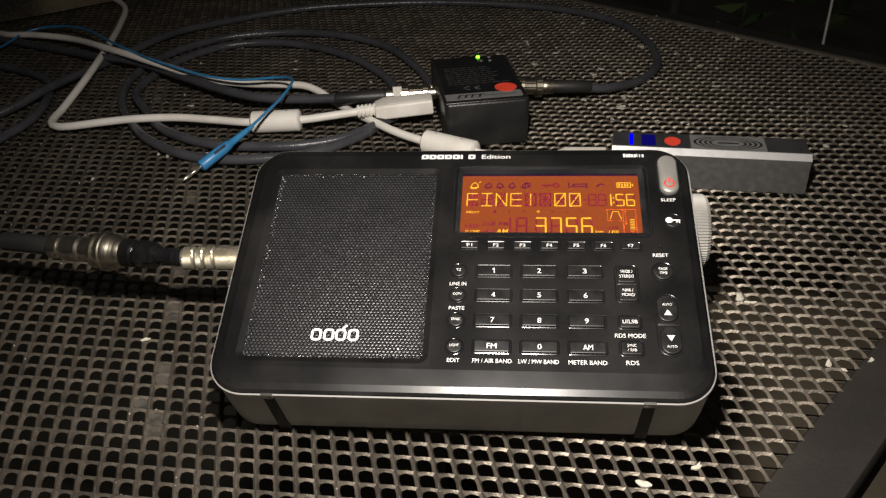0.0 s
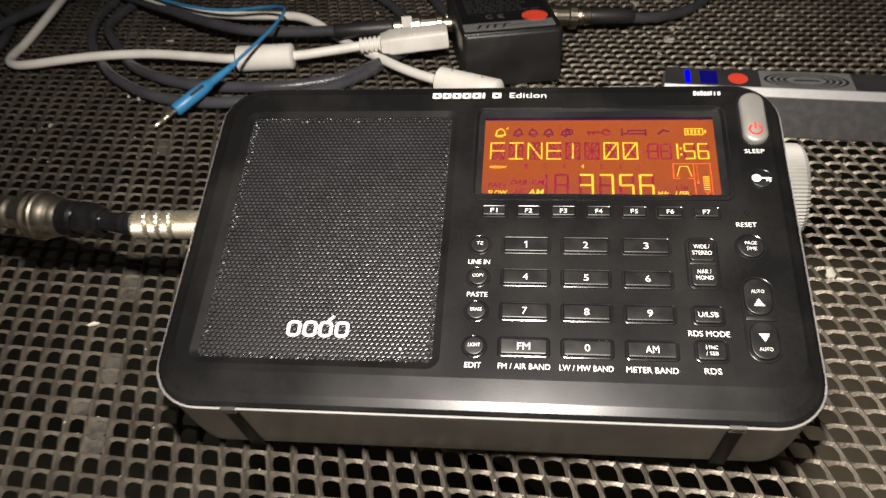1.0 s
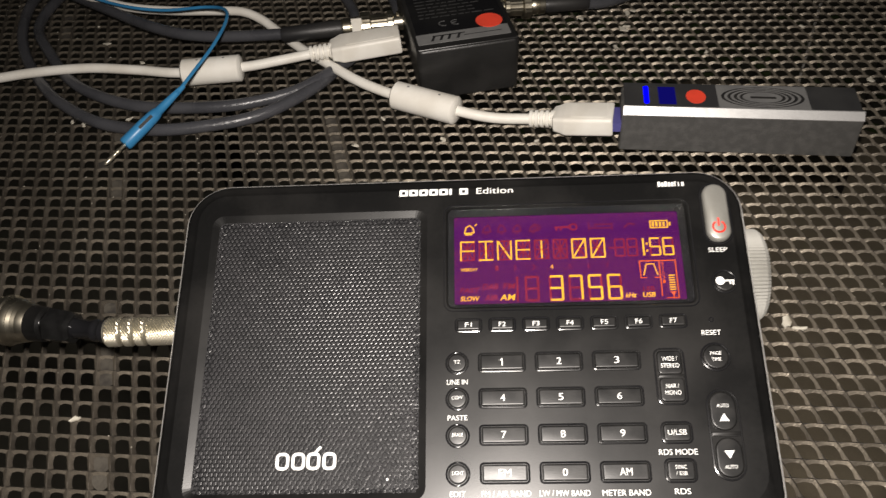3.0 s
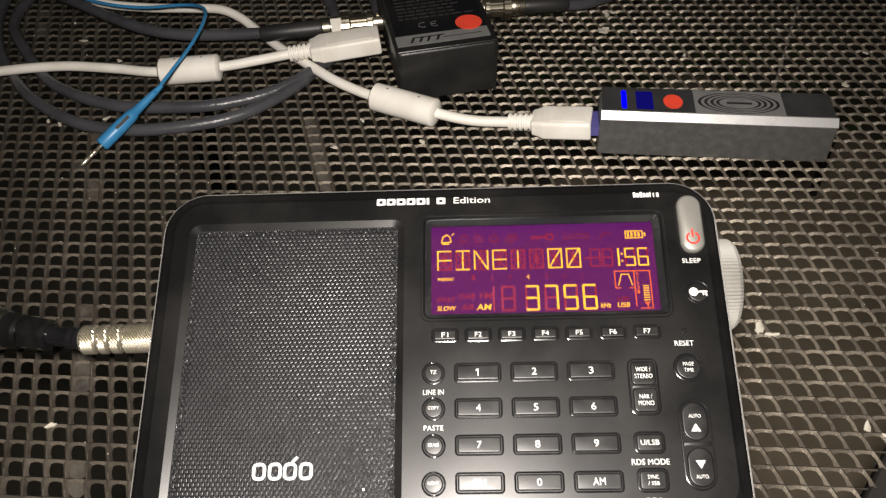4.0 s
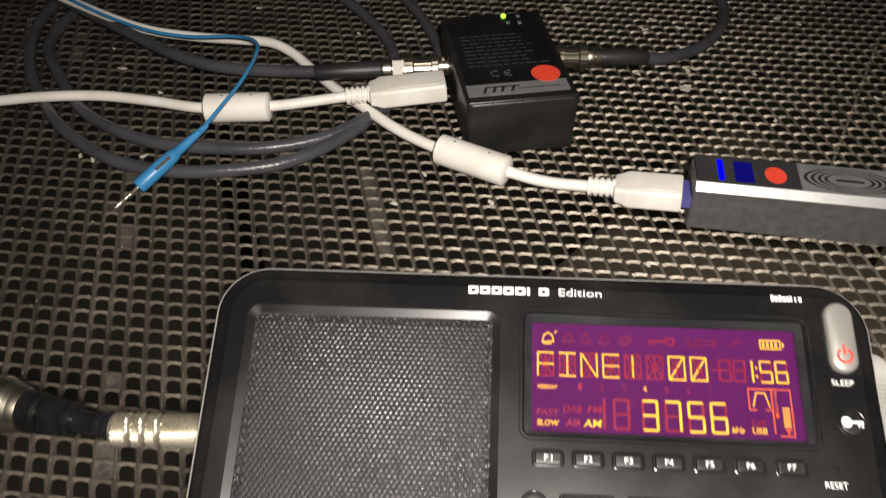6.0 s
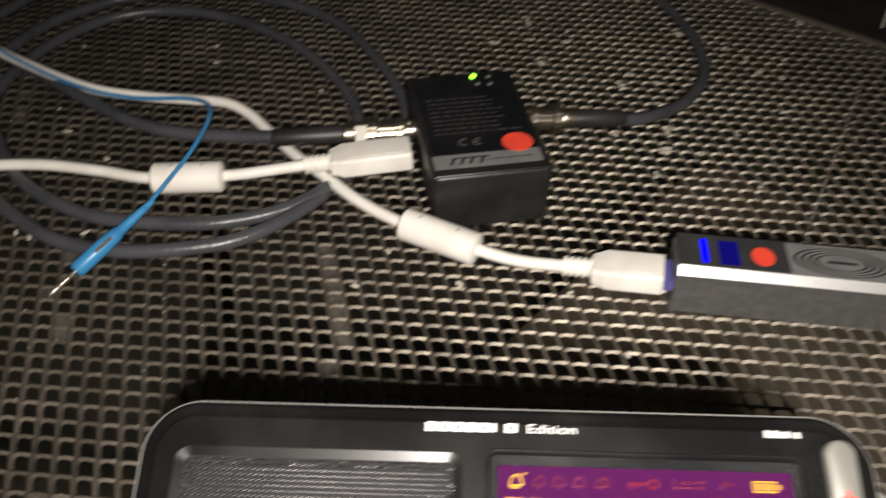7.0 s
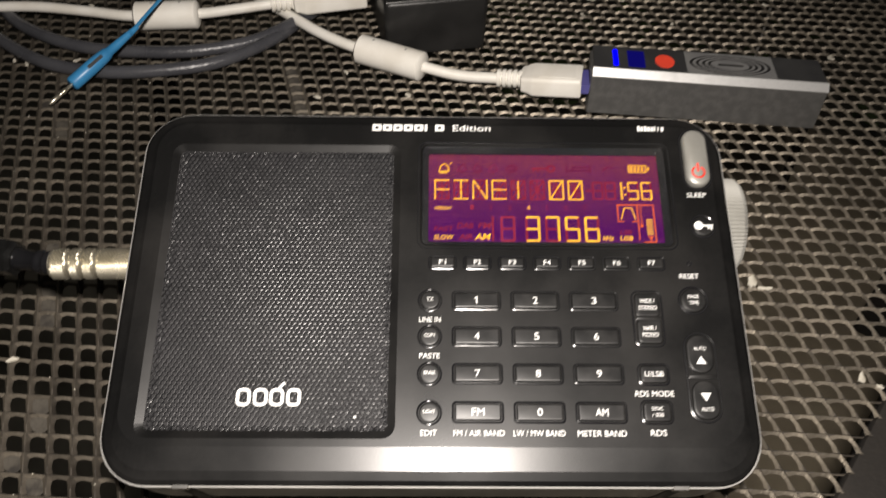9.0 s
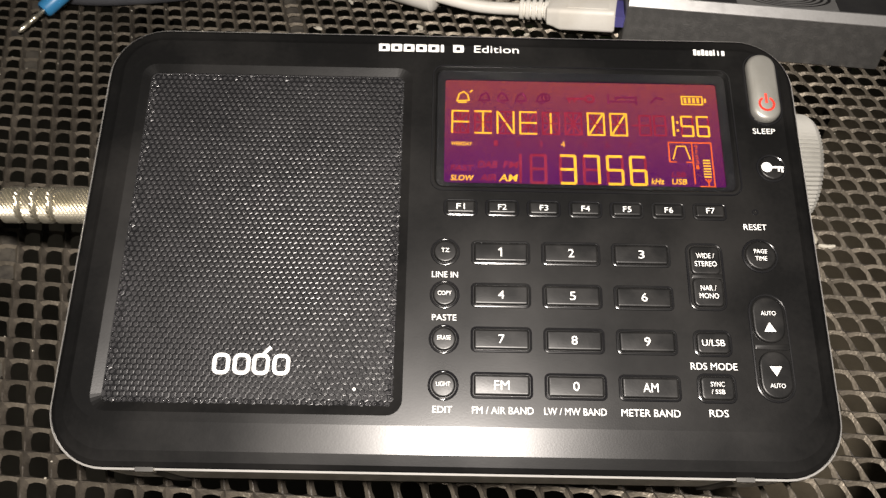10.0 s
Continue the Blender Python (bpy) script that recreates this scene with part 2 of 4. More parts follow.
def lettering(name, words, x, y, z, width, height, mat, parent, at=None, shear=0.0, weight=0.0):
    """A word of raised print, centred at (x, y), in millimetres."""
    cu = bpy.data.curves.new(name, "FONT")
    cu.body, cu.size, cu.resolution_u, cu.offset = words, 1.0, 3, weight
    tmp = bpy.data.objects.new(name, cu)
    me = bpy.data.meshes.new_from_object(tmp)
    bpy.data.objects.remove(tmp)
    bpy.data.curves.remove(cu)
    me.name = name
    co = np.zeros(len(me.vertices) * 3)
    me.vertices.foreach_get("co", co)
    co = co.reshape(-1, 3)
    lo, hi = co.min(0), co.max(0)
    co = (co - (lo + hi) / 2) / np.maximum(hi - lo, 1e-6)
    co[:, 0] = (co[:, 0] * width + shear * co[:, 1] * height + x) * MM
    co[:, 1] = (co[:, 1] * height + y) * MM
    co[:, 2] = z * MM
    me.vertices.foreach_set("co", co.reshape(-1))
    me.update()
    me.materials.clear()
    me.materials.append(mat)
    ob = new(name, me)
    ob.parent = parent
    if at is not None:
        ob.matrix_basis = at
    return ob


# ---- the table: square expanded-metal top in a flat steel rim ----
TURN = radians(51.2)
E1, E2 = np.array((math.cos(TURN), math.sin(TURN))), np.array((math.sin(TURN), -math.cos(TURN)))
SHORT, LONG = 8.1, 11.1
CORNER = np.array((339.0, 249.0))
SIDE = 900.0


def mesh_sheet():
    """Expanded metal: diamond holes between slanted strands."""
    n = 12
    outer, lip, hole, under, base = [], [], [], [], []
    for i in range(n):
        c, d = math.cos(2 * math.pi * i / n), math.sin(2 * math.pi * i / n)
        k = 1 / (abs(c) + abs(d))
        w = min(max(c / 0.55 + 0.1, 0.0), 1.0)
        outer.append((c * k * SHORT / 2, d * k * LONG / 2, 0.1))
        base.append((c * k * SHORT / 2, d * k * LONG / 2, -1.3))
        # a strand is a tilted ribbon: its crest lies behind the open slope, its back drops to the next hole
        for ring, near, back, bend, rise, drop in ((lip, 0.92, 0.93, 0.16, 0.48, -0.30), (hole, 0.69, 0.80, 0.50, -0.25, -1.25), (under, 0.90, 0.86, 0.4, -1.0, -1.95)):
            f = (near * w + back * (1 - w)) * (0.7071 / k) ** bend * k
            ring.append((c * f * SHORT / 2, d * f * LONG / 2, rise * w + drop * (1 - w)))
    cells = []
    rows, cols = int(SIDE / SHORT * 2), int(SIDE / LONG * 2)
    for i in range(rows):
        for j in range(cols):
            if (i + j) % 2 == 0:
                cells.append((-(i + 1) * SHORT / 2, -(j + 1) * LONG / 2))
    cells = np.array(cells)
    verts = np.zeros((len(cells), 5 * n, 3))
    for ring, points in enumerate((outer, lip, hole, under, base)):
        for k, (x, y, z) in enumerate(points):
            u, v = cells[:, 0] + x, cells[:, 1] + y
            verts[:, ring * n + k, 0] = CORNER[0] + u * E1[0] + v * E2[0]
            verts[:, ring * n + k, 1] = CORNER[1] + u * E1[1] + v * E2[1]
            verts[:, ring * n + k, 2] = z - 0.1
    # a slight waviness of the old sheet
    verts[:, :, 2] += 0.35 * np.sin(verts[:, :, 0] / 47.0) * np.cos(verts[:, :, 1] / 61.0)
    quad = np.array([(r * n + k, r * n + (k + 1) % n, (r + 1) * n + (k + 1) % n, (r + 1) * n + k) for r in range(4) for k in range(n)])
    faces = (quad[None] + (np.arange(len(cells)) * 5 * n)[:, None, None]).reshape(-1, 4)
    me = bpy.data.meshes.new("mesh_sheet")
    me.from_pydata((verts.reshape(-1, 3) * MM).tolist(), [], faces.tolist())
    me.materials.append(SHADED_PAINT)
    me.materials.append(LIT_PAINT)
    # shading put into the colour: the strand's slope towards the torch gets the paler copy
    torchlit = np.array([1 if r == 1 and math.cos(2 * math.pi * (k + 0.5) / n) > 0.05 else 0 for r in range(4) for k in range(n)])
    me.polygons.foreach_set("material_index", np.tile(torchlit, len(cells)))
    me.shade_smooth()
    me.set_sharp_from_angle(angle=radians(34))
    return me


table = thing("patio_table", Matrix(), "square brown patio table of expanded metal mesh, outdoors at night", "table")
sheet = new("mesh_top", mesh_sheet())
sheet.parent = table
sheet["kind"] = "stuff"
rim_pose = Matrix(((E1[0], E2[0], 0, CORNER[0] * MM), (E1[1], E2[1], 0, CORNER[1] * MM), (0, 0, 1, 0), (0, 0, 0, 1)))
# E2 points outward over the near edge, E1 outward over the far edge
for a, b in (((-SIDE, -2), (0, 20)), ((-SIDE - 20, -SIDE - 20), (0, -SIDE)), ((-2, -SIDE), (18, 20)), ((-SIDE - 20, -SIDE), (-SIDE, 20))):
    part("rim_bar", slab(a[0], a[1], b[0], b[1], 1.5, ((0.8, -22), (0, -20), (0, -1.2), (0.8, -0.2)), n=3), RIM, table, at=rim_pose)
# the edge takes the paler tone too, as torchlight painted along it
part("mesh_edge", slab(-4.5, -SIDE, -0.5, -2, 0.8, ((0.6, -1.6), (0, -0.9), (0, 0.5), (0.7, 1.1)), n=3), LIT_PAINT, table, "torch-lit cut edge of the mesh", at=rim_pose)
for u, v in ((-20, -5), (-SIDE, -5), (-20, -SIDE + 5), (-SIDE, -SIDE + 5)):
    part("leg", slab(u - 15, v - 15, u + 15, v + 15, 4, ((0, -720), (0, -6)), n=3), RIM, table, at=rim_pose)

# ---- ground and the dark garden ----
gm = bmesh.new()
bmesh.ops.create_grid(gm, x_segments=1, y_segments=1, size=40)
ground = new("ground", mesh_of("ground", gm, FLOOR))
ground.location = (0, 0, -0.72)
tagged(ground, "worn tan concrete patio in the dark", "ground", kind="structure")

def cane(foot, tip, radius, mat, label):
    bm = bmesh.new()
    f, t = Vector(foot) * MM, Vector(tip) * MM
    w = (t - f)
    side = w.cross(Vector((0, 1, 0))).normalized()
    up = side.cross(w.normalized())
    loops = []
    for i in range(15):
        k = i / 14
        bend = Vector((math.sin(k * 5.1), math.cos(k * 3.7), 0)) * 0.004
        r = radius * MM * (1.15 - 0.4 * k)
        loops.append([f + w * k + bend + (side * math.cos(q * 0.785) + up * math.sin(q * 0.785)) * r for q in range(8)])
    loft(bm, loops)
    return tagged(new("garden_cane", mesh_of("garden_cane", bm, mat, True)), label, "cane")


cane((205, 320, -720), (300, 552, 420), 1.2, STAKE, "thin pale cane standing behind the table")
cane((290, 372, -720), (296, 420, 420), 3.6, BARK, "dark upright stem behind the table")
cane((140, 500, -720), (150, 520, 420), 5.0, BARK, "thin dark upright stem behind the table")


def hedge():
    """Leaves on a loose hedge behind the table, joined."""
    r = random.Random(7)
    verts, faces = [], []
    for i in range(9000):
        along, up, deep = r.uniform(-2.2, 2.2), r.uniform(-0.70, 0.75), r.random() ** 2
        if noise.noise(Vector((along * 2.6, up * 2.6, 3.1))) < -0.12:
            continue
        cx, cy = 0.42 * E1[0] + along * E2[0], 0.42 * E1[1] + along * E2[1]
        c = Vector((CORNER[0] * MM + cx + 0.35 * deep * E1[0], CORNER[1] * MM + cy + 0.35 * deep * E1[1], up))
        a = Vector((r.uniform(-1, 1), r.uniform(-1, 1), r.uniform(-0.6, 0.6))).normalized()
        b = a.cross(Vector((r.uniform(-1, 1), r.uniform(-1, 1), r.uniform(-1, 1)))).normalized()
        k, n0 = r.uniform(0.012, 0.03), len(verts)
        fold = a.cross(b) * k * 0.25
        verts += [tuple(c - a * k), tuple(c + b * k * 0.42 + fold), tuple(c + a * k), tuple(c - b * k * 0.42 + fold)]
        faces += [(n0, n0 + 1, n0 + 2), (n0, n0 + 2, n0 + 3)]
    me = bpy.data.meshes.new("hedge")
    me.from_pydata(verts, [], faces)
    me.materials.append(LEAF)
    return tagged(new("hedge", me), "dark green leafy hedge barely lit behind the table", "hedge", kind="stuff")


hedge()
# ---- a cushioned stool pushed under the table's near edge ----
stool = thing("patio_stool", pose(0.255, 0.29, -0.72, 0, 0, 51.2), "tan cushioned patio stool pushed under the table edge", "stool")
part("cushion", slab(-230, -230, 230, 230, 40, ((14, 392), (3, 398), (0, 412), (0, 440), (5, 456), (22, 464), (70, 467)), n=6), CUSHION, stool, "faded tan cushion")
part("seat_frame", slab(-225, -225, 225, 225, 30, ((0, 360), (0, 392)), n=4), RIM, stool)
for x in (-200, 200):
    for y in (-200, 200):
        part("leg", slab(x - 14, y - 14, x + 14, y + 14, 4, ((0, 0), (0, 362)), n=3), RIM, stool)

# ---- the radio ----
FACE = Matrix.Translation((0, 0, 0.0502)) @ pose(0, 0, 0, 22.10, -0.726, 0)
BASE = Vector((-9.3, -57.0, -30.0)) * MM
radio = thing("portable_radio", FACE @ Matrix.Translation(BASE), "black portable shortwave radio with silver edge, propped up on the table", "radio")
IN = Matrix.Translation(-BASE)
X0, X1, Y0, Y1 = -92.3, 73.8, -57.2, 48.8


def rp(name, bm, mat, label="", parent=None, smooth=True):
    return part(name, bm, mat, parent or radio, label, smooth, IN if parent is None else None)


rp("back_shell", slab(X0, Y0, X1, Y1, 13, ((3.4, -30), (1.7, -29.4), (0.9, -28), (0.6, -22), (0.4, -5.2), (0.4, -3.6)), n=10, top=False), SILVER, "silver-grey painted shell")
rp("chrome_trim", slab(X0, Y0, X1, Y1, 13, ((0.5, -3.6), (0.0, -3.3), (0.0, -2.1), (0.4, -1.7)), n=10, bottom=False, top=False), TRIM, "thin chrome line round the front")


def front():
    """The front panel: raised flat face with a sloping lower band, the speaker bay and the display bay cut in."""
    bm = bmesh.new()
    loft(bm, [[(x * MM, y * MM, z * MM) for x, y in rounded(X0 + d, Y0 + d + e, X1 - d, Y1 - d, 13 - d, 10)] for d, e, z in ((0.4, 0, -2.2), (0.6, 0, -1.5), (1.4, 0.2, -0.95), (3.2, 0.6, -0.45))], False, False)
    ring = [v for v in bm.verts if v.co.z > -0.5 * MM]
    ring.sort(key=lambda v: math.atan2(v.co.y + 4.2 * MM, v.co.x + 9.3 * MM))
    inner = [[bm.verts.new((x * MM, y * MM, 0)) for x, y in sorted(rounded(X0 + 4.2, Y0 + 9.6, X1 - 4.2, Y1 - 4.2, 8.8, 10), key=lambda p: math.atan2(p[1] + 4.2, p[0] + 9.3))]][0]
    k = len(ring)
    for i in range(k):
        bm.faces.new((ring[i], ring[(i + 1) % k], inner[(i + 1) % k], inner[i]))
    edge_in = [bm.edges.get((inner[i], inner[(i + 1) % k])) for i in range(k)]
    holes = []
    for x0, y0, x1, y1, r in ((-83.6, -45.6, -18.6, 37.9, 3.4), (-13.0, 6.6, 57.2, 38.3, 2.2)):
        loop = [bm.verts.new((x * MM, y * MM, 0)) for x, y in rounded(x0, y0, x1, y1, r, 6)]
        low = [bm.verts.new((x * MM, y * MM, -0.62 * MM)) for x, y in rounded(x0 + 2.1, y0 + 2.1, x1 - 2.1, y1 - 2.1, 1.7, 6)] if r > 3 else [bm.verts.new((x * MM, y * MM, -0.5 * MM)) for x, y in rounded(x0 + 0.5, y0 + 0.5, x1 - 0.5, y1 - 0.5, 1.7, 6)]
        for i in range(len(loop)):
            j = (i + 1) % len(loop)
            holes.append(bm.edges.new((loop[i], loop[j])))
            bm.faces.new((loop[i], loop[j], low[j], low[i]))
    bmesh.ops.triangle_fill(bm, use_beauty=True, use_dissolve=False, edges=edge_in + holes)
    return bm


rp("front_panel", front(), BLACK, "satin black plastic front", smooth=False)


def perforated(x0, y0, x1, y1, pitch, z):
    """A punched sheet: hexagonal cells, each with an uneven raised lip round its hole."""
    verts, faces, r0 = [], [], random.Random(5)
    ry = pitch * math.sqrt(3) / 2
    rows, cols = int((y1 - y0) / ry), int((x1 - x0) / pitch)
    for i in range(rows):
        for j in range(cols):
            cx, cy, base = x0 + (j + 0.5 + 0.5 * (i % 2)) * pitch, y0 + (i + 0.5) * ry, len(verts)
            rough = 0.06 if i in (0, rows - 1) or j in (0, cols - 1) else 0.006
            for rad, dz in ((pitch / math.sqrt(3), 0.0), (pitch * 0.45, 0.045), (pitch * 0.38, 0.04), (pitch * 0.35, -0.3)):
                for q in range(6):
                    a = radians(60 * q + 30)
                    h = z + dz + (r0.uniform(-1, 1) * rough if 0 <= dz else 0)
                    verts.append(((cx + rad * math.cos(a)) * MM, (cy + rad * math.sin(a)) * MM, h * MM))
            for r in range(3):
                for q in range(6):
                    faces.append((base + r * 6 + q, base + r * 6 + (q + 1) % 6, base + r * 6 + 6 + (q + 1) % 6, base + r * 6 + 6 + q))
    me = bpy.data.meshes.new("speaker_grille")
    me.from_pydata(verts, [], faces)
    me.materials.append(GRILLE)
    return me


grille = new("speaker_grille", perforated(-81.4, -43.6, -20.6, 35.9, 1.34, -0.6))
grille.parent, grille.matrix_basis = radio, IN
grille["label"] = "black punched metal speaker grille"


def bead_row():
    """The bright bead of tiny bumps round the grille's edge."""
    verts, faces = [], []
    loop = rounded(-81.1, -43.1, -21.1, 35.4, 1.2, 4)
    for (ax, ay), (bx, by) in zip(loop, loop[1:] + loop[:1]):
        count = int(math.hypot(bx - ax, by - ay) / 0.95)
        for i in range(count):
            x, y, r, n0 = ax + (bx - ax) * i / count, ay + (by - ay) * i / count, 0.21, len(verts)
            verts += [((x + dx * r) * MM, (y + dy * r) * MM, (-0.55 + dz) * MM) for dx, dy, dz in ((1, 0, 0), (0.5, 0.87, 0), (-0.5, 0.87, 0), (-1, 0, 0), (-0.5, -0.87, 0), (0.5, -0.87, 0), (0, 0, 0.2))]
            faces += [(n0 + k, n0 + (k + 1) % 6, n0 + 6) for k in range(6)]
    me = bpy.data.meshes.new("grille_bead")
    me.from_pydata(verts, [], faces)
    me.materials.append(GLOSS)
    me.shade_smooth()
    return me


bead = new("grille_bead", bead_row())
bead.parent, bead.matrix_basis, bead["kind"] = radio, IN, "stuff"
rp("speaker_backing", slab(-83.5, -45.4, -18.8, 37.7, 3, ((0, -1.75), (0, -1.0))), CLOTH)
rp("paint_speck", slab(-29.2, -40.5, -28.4, -39.7, 0.4, ((0, -0.62), (0.1, -0.4)), n=3), PRINT, "tiny white paint speck")

# makers' marks, as plain shapes
for i in range(7):
    x = -27.1 + i * 3.02
    rp("brand_mark", bars([rounded(x, 42.7, x + 0.75, 44.8, 0.2, 3)] + ([] if i == 5 else [[(x + 0.75, 44.2), (x + 2.4, 44.2), (x + 2.4, 44.8), (x + 0.75, 44.8)], [(x + 0.75, 42.7), (x + 2.4, 42.7), (x + 2.4, 43.25), (x + 0.75, 43.25)], rounded(x + 1.75, 42.7, x + 2.6, 44.8, 0.3, 3)]), 0.0), PRINT, smooth=False)
lettering("edition_word", "Edition", 1.6, 43.75, 0.05, 10.9, 2.0, PRINT, radio, IN)
for i in range(8):
    x = 49.8 + i * 0.98
    rp("model_mark", bars([rounded(x, 43.2, x + (0.35 if i in (5, 6) else 0.75), 44.6 + (0.3 if i in (0, 2, 5) else 0), 0.15, 2)], 0.0), PRINT, smooth=False)
for i, x in enumerate((-59.0, -54.7, -50.6, -46.3)):
    loops = [[(a * MM, b * MM, z * MM) for a, b in rounded(x + d, -37.5 + d, x + 3.7 - d, -32.9 - d, 1.4 - d, 4)] for d, z in ((0, -0.6), (0, -0.35), (0.82, -0.35), (0.82, -0.6))]
    rp("maker_mark", loft(bmesh.new(), loops, False, False), PRINT, smooth=False)
    if i == 2:
        rp("maker_accent", bars(stroke([(x + 2.4, -32.8), (x + 3.5, -31.6)], 0.7), -0.6, 0.25), PRINT, smooth=False)

# display
lcd = rp("display", slab(-12.6, 6.4, 56.6, 38.0, 1, ((0, -6.0), (0, -4.6))), LCDBACK, "orange and purple backlit display")
rp("display_border", loft(bmesh.new(), [[(x * MM, y * MM, z * MM) for x, y in rounded(-13.4 - d, 6.1 - d, 57.6 + d, 38.7 + d, 2.4 + d, 6)] for d, z in ((0, -0.1), (0.05, 0.25), (0.35, 0.25), (0.45, -0.1))], False, False), GLOSS)
rp("display_surround", loft(bmesh.new(), [[(x * MM, y * MM, z * MM) for x, y in rounded(a, b, c, d, 0.6, 4)] for a, b, c, d, z in ((-12.6, 6.9, 56.8, 37.9, -0.5), (-10.7, 8.1, 54.6, 35.6, -0.62), (-10.7, 8.1, 54.6, 35.6, -1.2), (-12.3, 6.6, 56.3, 37.8, -4.4))], False, False), GLOSS)


def film(lift):
    """The display's light-control film: fine louvres leaning towards the viewer, orange below and purple above."""
    bm = bmesh.new()
    y, lean = 6.8, radians(24)
    while y < 37.8:
        foot, tip = (y, -4.58), (y - FILM * math.sin(lean), -4.58 + FILM * math.cos(lean))
        bm.faces.new([bm.verts.new(Vector((x, p[0] + lift, p[1])) * MM) for x, p in ((-12.2, foot), (56.2, foot), (56.2, tip), (-12.2, tip))])
        y += 0.1
    return bm


FILM = 0.33
part("light_film", film(0.0), LCDFILM, lcd, "orange backlight film", smooth=False)
part("film_coating", film(0.008), LCDBACK, lcd, "purple film coating", smooth=False)
ON, OFF, RED = [], [], []
SEG7 = {"a": ((0, 1), (1, 1)), "b": ((1, 1), (1, 0.5)), "c": ((1, 0.5), (1, 0)), "d": ((0, 0), (1, 0)), "e": ((0, 0), (0, 0.5)), "f": ((0, 0.5), (0, 1)), "g": ((0, 0.5), (1, 0.5))}
DIGIT = {"1": "bc", "3": "abcdg", "5": "acdfg", "6": "acdefg", "7": "abc", "8": "abcdefg", " ": ""}


def digit7(ch, x, y, w, h, t):
    for k, (p, q) in SEG7.items():
        s = 0.06
        p2, q2 = [(a[0] + (b[0] - a[0]) * s, a[1] + (b[1] - a[1]) * s) for a, b in ((p, q), (q, p))]
        (ON if k in DIGIT[ch] else OFF).extend(stroke([(x + p2[0] * w, y + p2[1] * h), (x + q2[0] * w, y + q2[1] * h)], t))


SEG14 = dict(SEG7, h=((0.08, 0.95), (0.45, 0.55)), i=((0.5, 0.95), (0.5, 0.55)), j=((0.92, 0.95), (0.55, 0.55)), k=((0.08, 0.05), (0.45, 0.45)), l=((0.5, 0.05), (0.5, 0.45)), m=((0.92, 0.05), (0.55, 0.45)))
STAR = {"F": "aefg", "I": "adil", "N": "bcefhm", "E": "adefg", "!": "il", "0": "abcdefjk", " ": ""}
for i, ch in enumerate("FINE! 00"):
    for k, (p, q) in SEG14.items():
        x, w = -8.9 + i * 5.47, 3.9
        lit = k in STAR[ch]
        (ON if lit else OFF).extend(stroke([(x + p[0] * w, 23.0 + p[1] * 5.9), (x + q[0] * w, 23.0 + q[1] * 5.9)], 0.46))
for ch, x in ((" ", 36.4), (" ", 40.0), ("5", 46.6), ("6", 50.4)):
    digit7(ch, x, 23.2, 2.7, 5.3, 0.5)
ON.extend(stroke([(44.6, 28.4), (44.6, 23.3)], 0.55) + stroke([(45.6, 27.0), (45.6, 26.7)], 0.5) + stroke([(45.6, 24.8), (45.6, 24.5)], 0.5))
for ch, x in ((" ", 9.9), ("3", 16.9), ("7", 22.5), ("5", 28.1), ("6", 33.6)):
    digit7(ch, x, 10.1, 3.5, 7.2, 0.68)
OFF.extend(stroke([(7.4, 17.3), (7.4, 10.1)], 0.6) + stroke([(34.6, 25.8), (36.0, 25.8)], 0.5))
# battery, bell, filter shape and level meter
ON.extend(stroke([(47.2, 31.9), (52.2, 31.9), (52.2, 34.1), (47.2, 34.1)], 0.35, True) + stroke([(52.9, 32.6), (52.9, 33.4)], 0.5))
for i in range(4):
    ON.extend(stroke([(48.0 + i * 1.05, 32.5), (48.0 + i * 1.05, 33.5)], 0.62))
ON.extend(stroke([(-7.8, 31.7), (-7.3, 33.6), (-6.2, 34.3), (-5.2, 33.4), (-4.9, 31.9)], 0.38, True) + stroke([(-7.4, 31.3), (-5.6, 31.3)], 0.4) + stroke([(-4.6, 34.2), (-4.1, 34.7)], 0.35))
RED.extend(stroke([(43.0, 16.2), (43.0, 21.4), (53.2, 21.4), (53.2, 9.9), (49.8, 9.9)], 0.32) + stroke([(48.6, 21.4), (48.6, 10.6)], 0.32) + stroke([(43.0, 16.2), (44.6, 16.2)], 0.3) + stroke([(47.0, 16.2), (48.4, 16.2)], 0.3))
ON.extend(stroke([(43.9, 17.0), (44.9, 20.4), (47.0, 20.4), (47.9, 17.0)], 0.32))
for i in range(7):
    ON.extend(stroke([(51.0, 12.4 + i * 0.72), (52.5, 12.4 + i * 0.72)], 0.34))
RED.extend(stroke([(51.1, 11.8), (51.8, 10.9), (52.5, 11.8)], 0.3) + stroke([(51.8, 11.8), (51.8, 10.2)], 0.3))
FAINT_ROW = []
for x, lean in ((-2.4, 0.5), (2.2, -0.3), (6.6, 0.4), (11.6, 0.5)):
    FAINT_ROW.extend(stroke([(x, 31.9), (x + 0.3 + lean * 0.4, 33.3), (x + 1.2 + lean, 34.2), (x + 2.0 + lean * 0.4, 33.4), (x + 2.5, 32.1)], 0.5, True) + stroke(arc(x + 1.2, 31.6, 0.35, 0.3, 180, 360, 6), 0.35))
FAINT_ROW.extend(stroke(arc(13.9, 33.0, 1.0, 1.0, 0, 360, 10), 0.4) + stroke([(13.9, 33.0), (13.9, 33.7)], 0.3) + stroke([(13.9, 33.0), (14.5, 33.0)], 0.3))
RED_KEY = stroke(arc(24.6, 32.9, 1.05, 0.95, 0, 360, 12), 0.55) + stroke([(19.2, 32.9), (23.5, 32.9)], 0.6) + stroke([(19.6, 32.8), (19.6, 31.9)], 0.5) + stroke([(20.9, 32.8), (20.9, 32.0)], 0.5)
OFF.extend(RED_KEY)
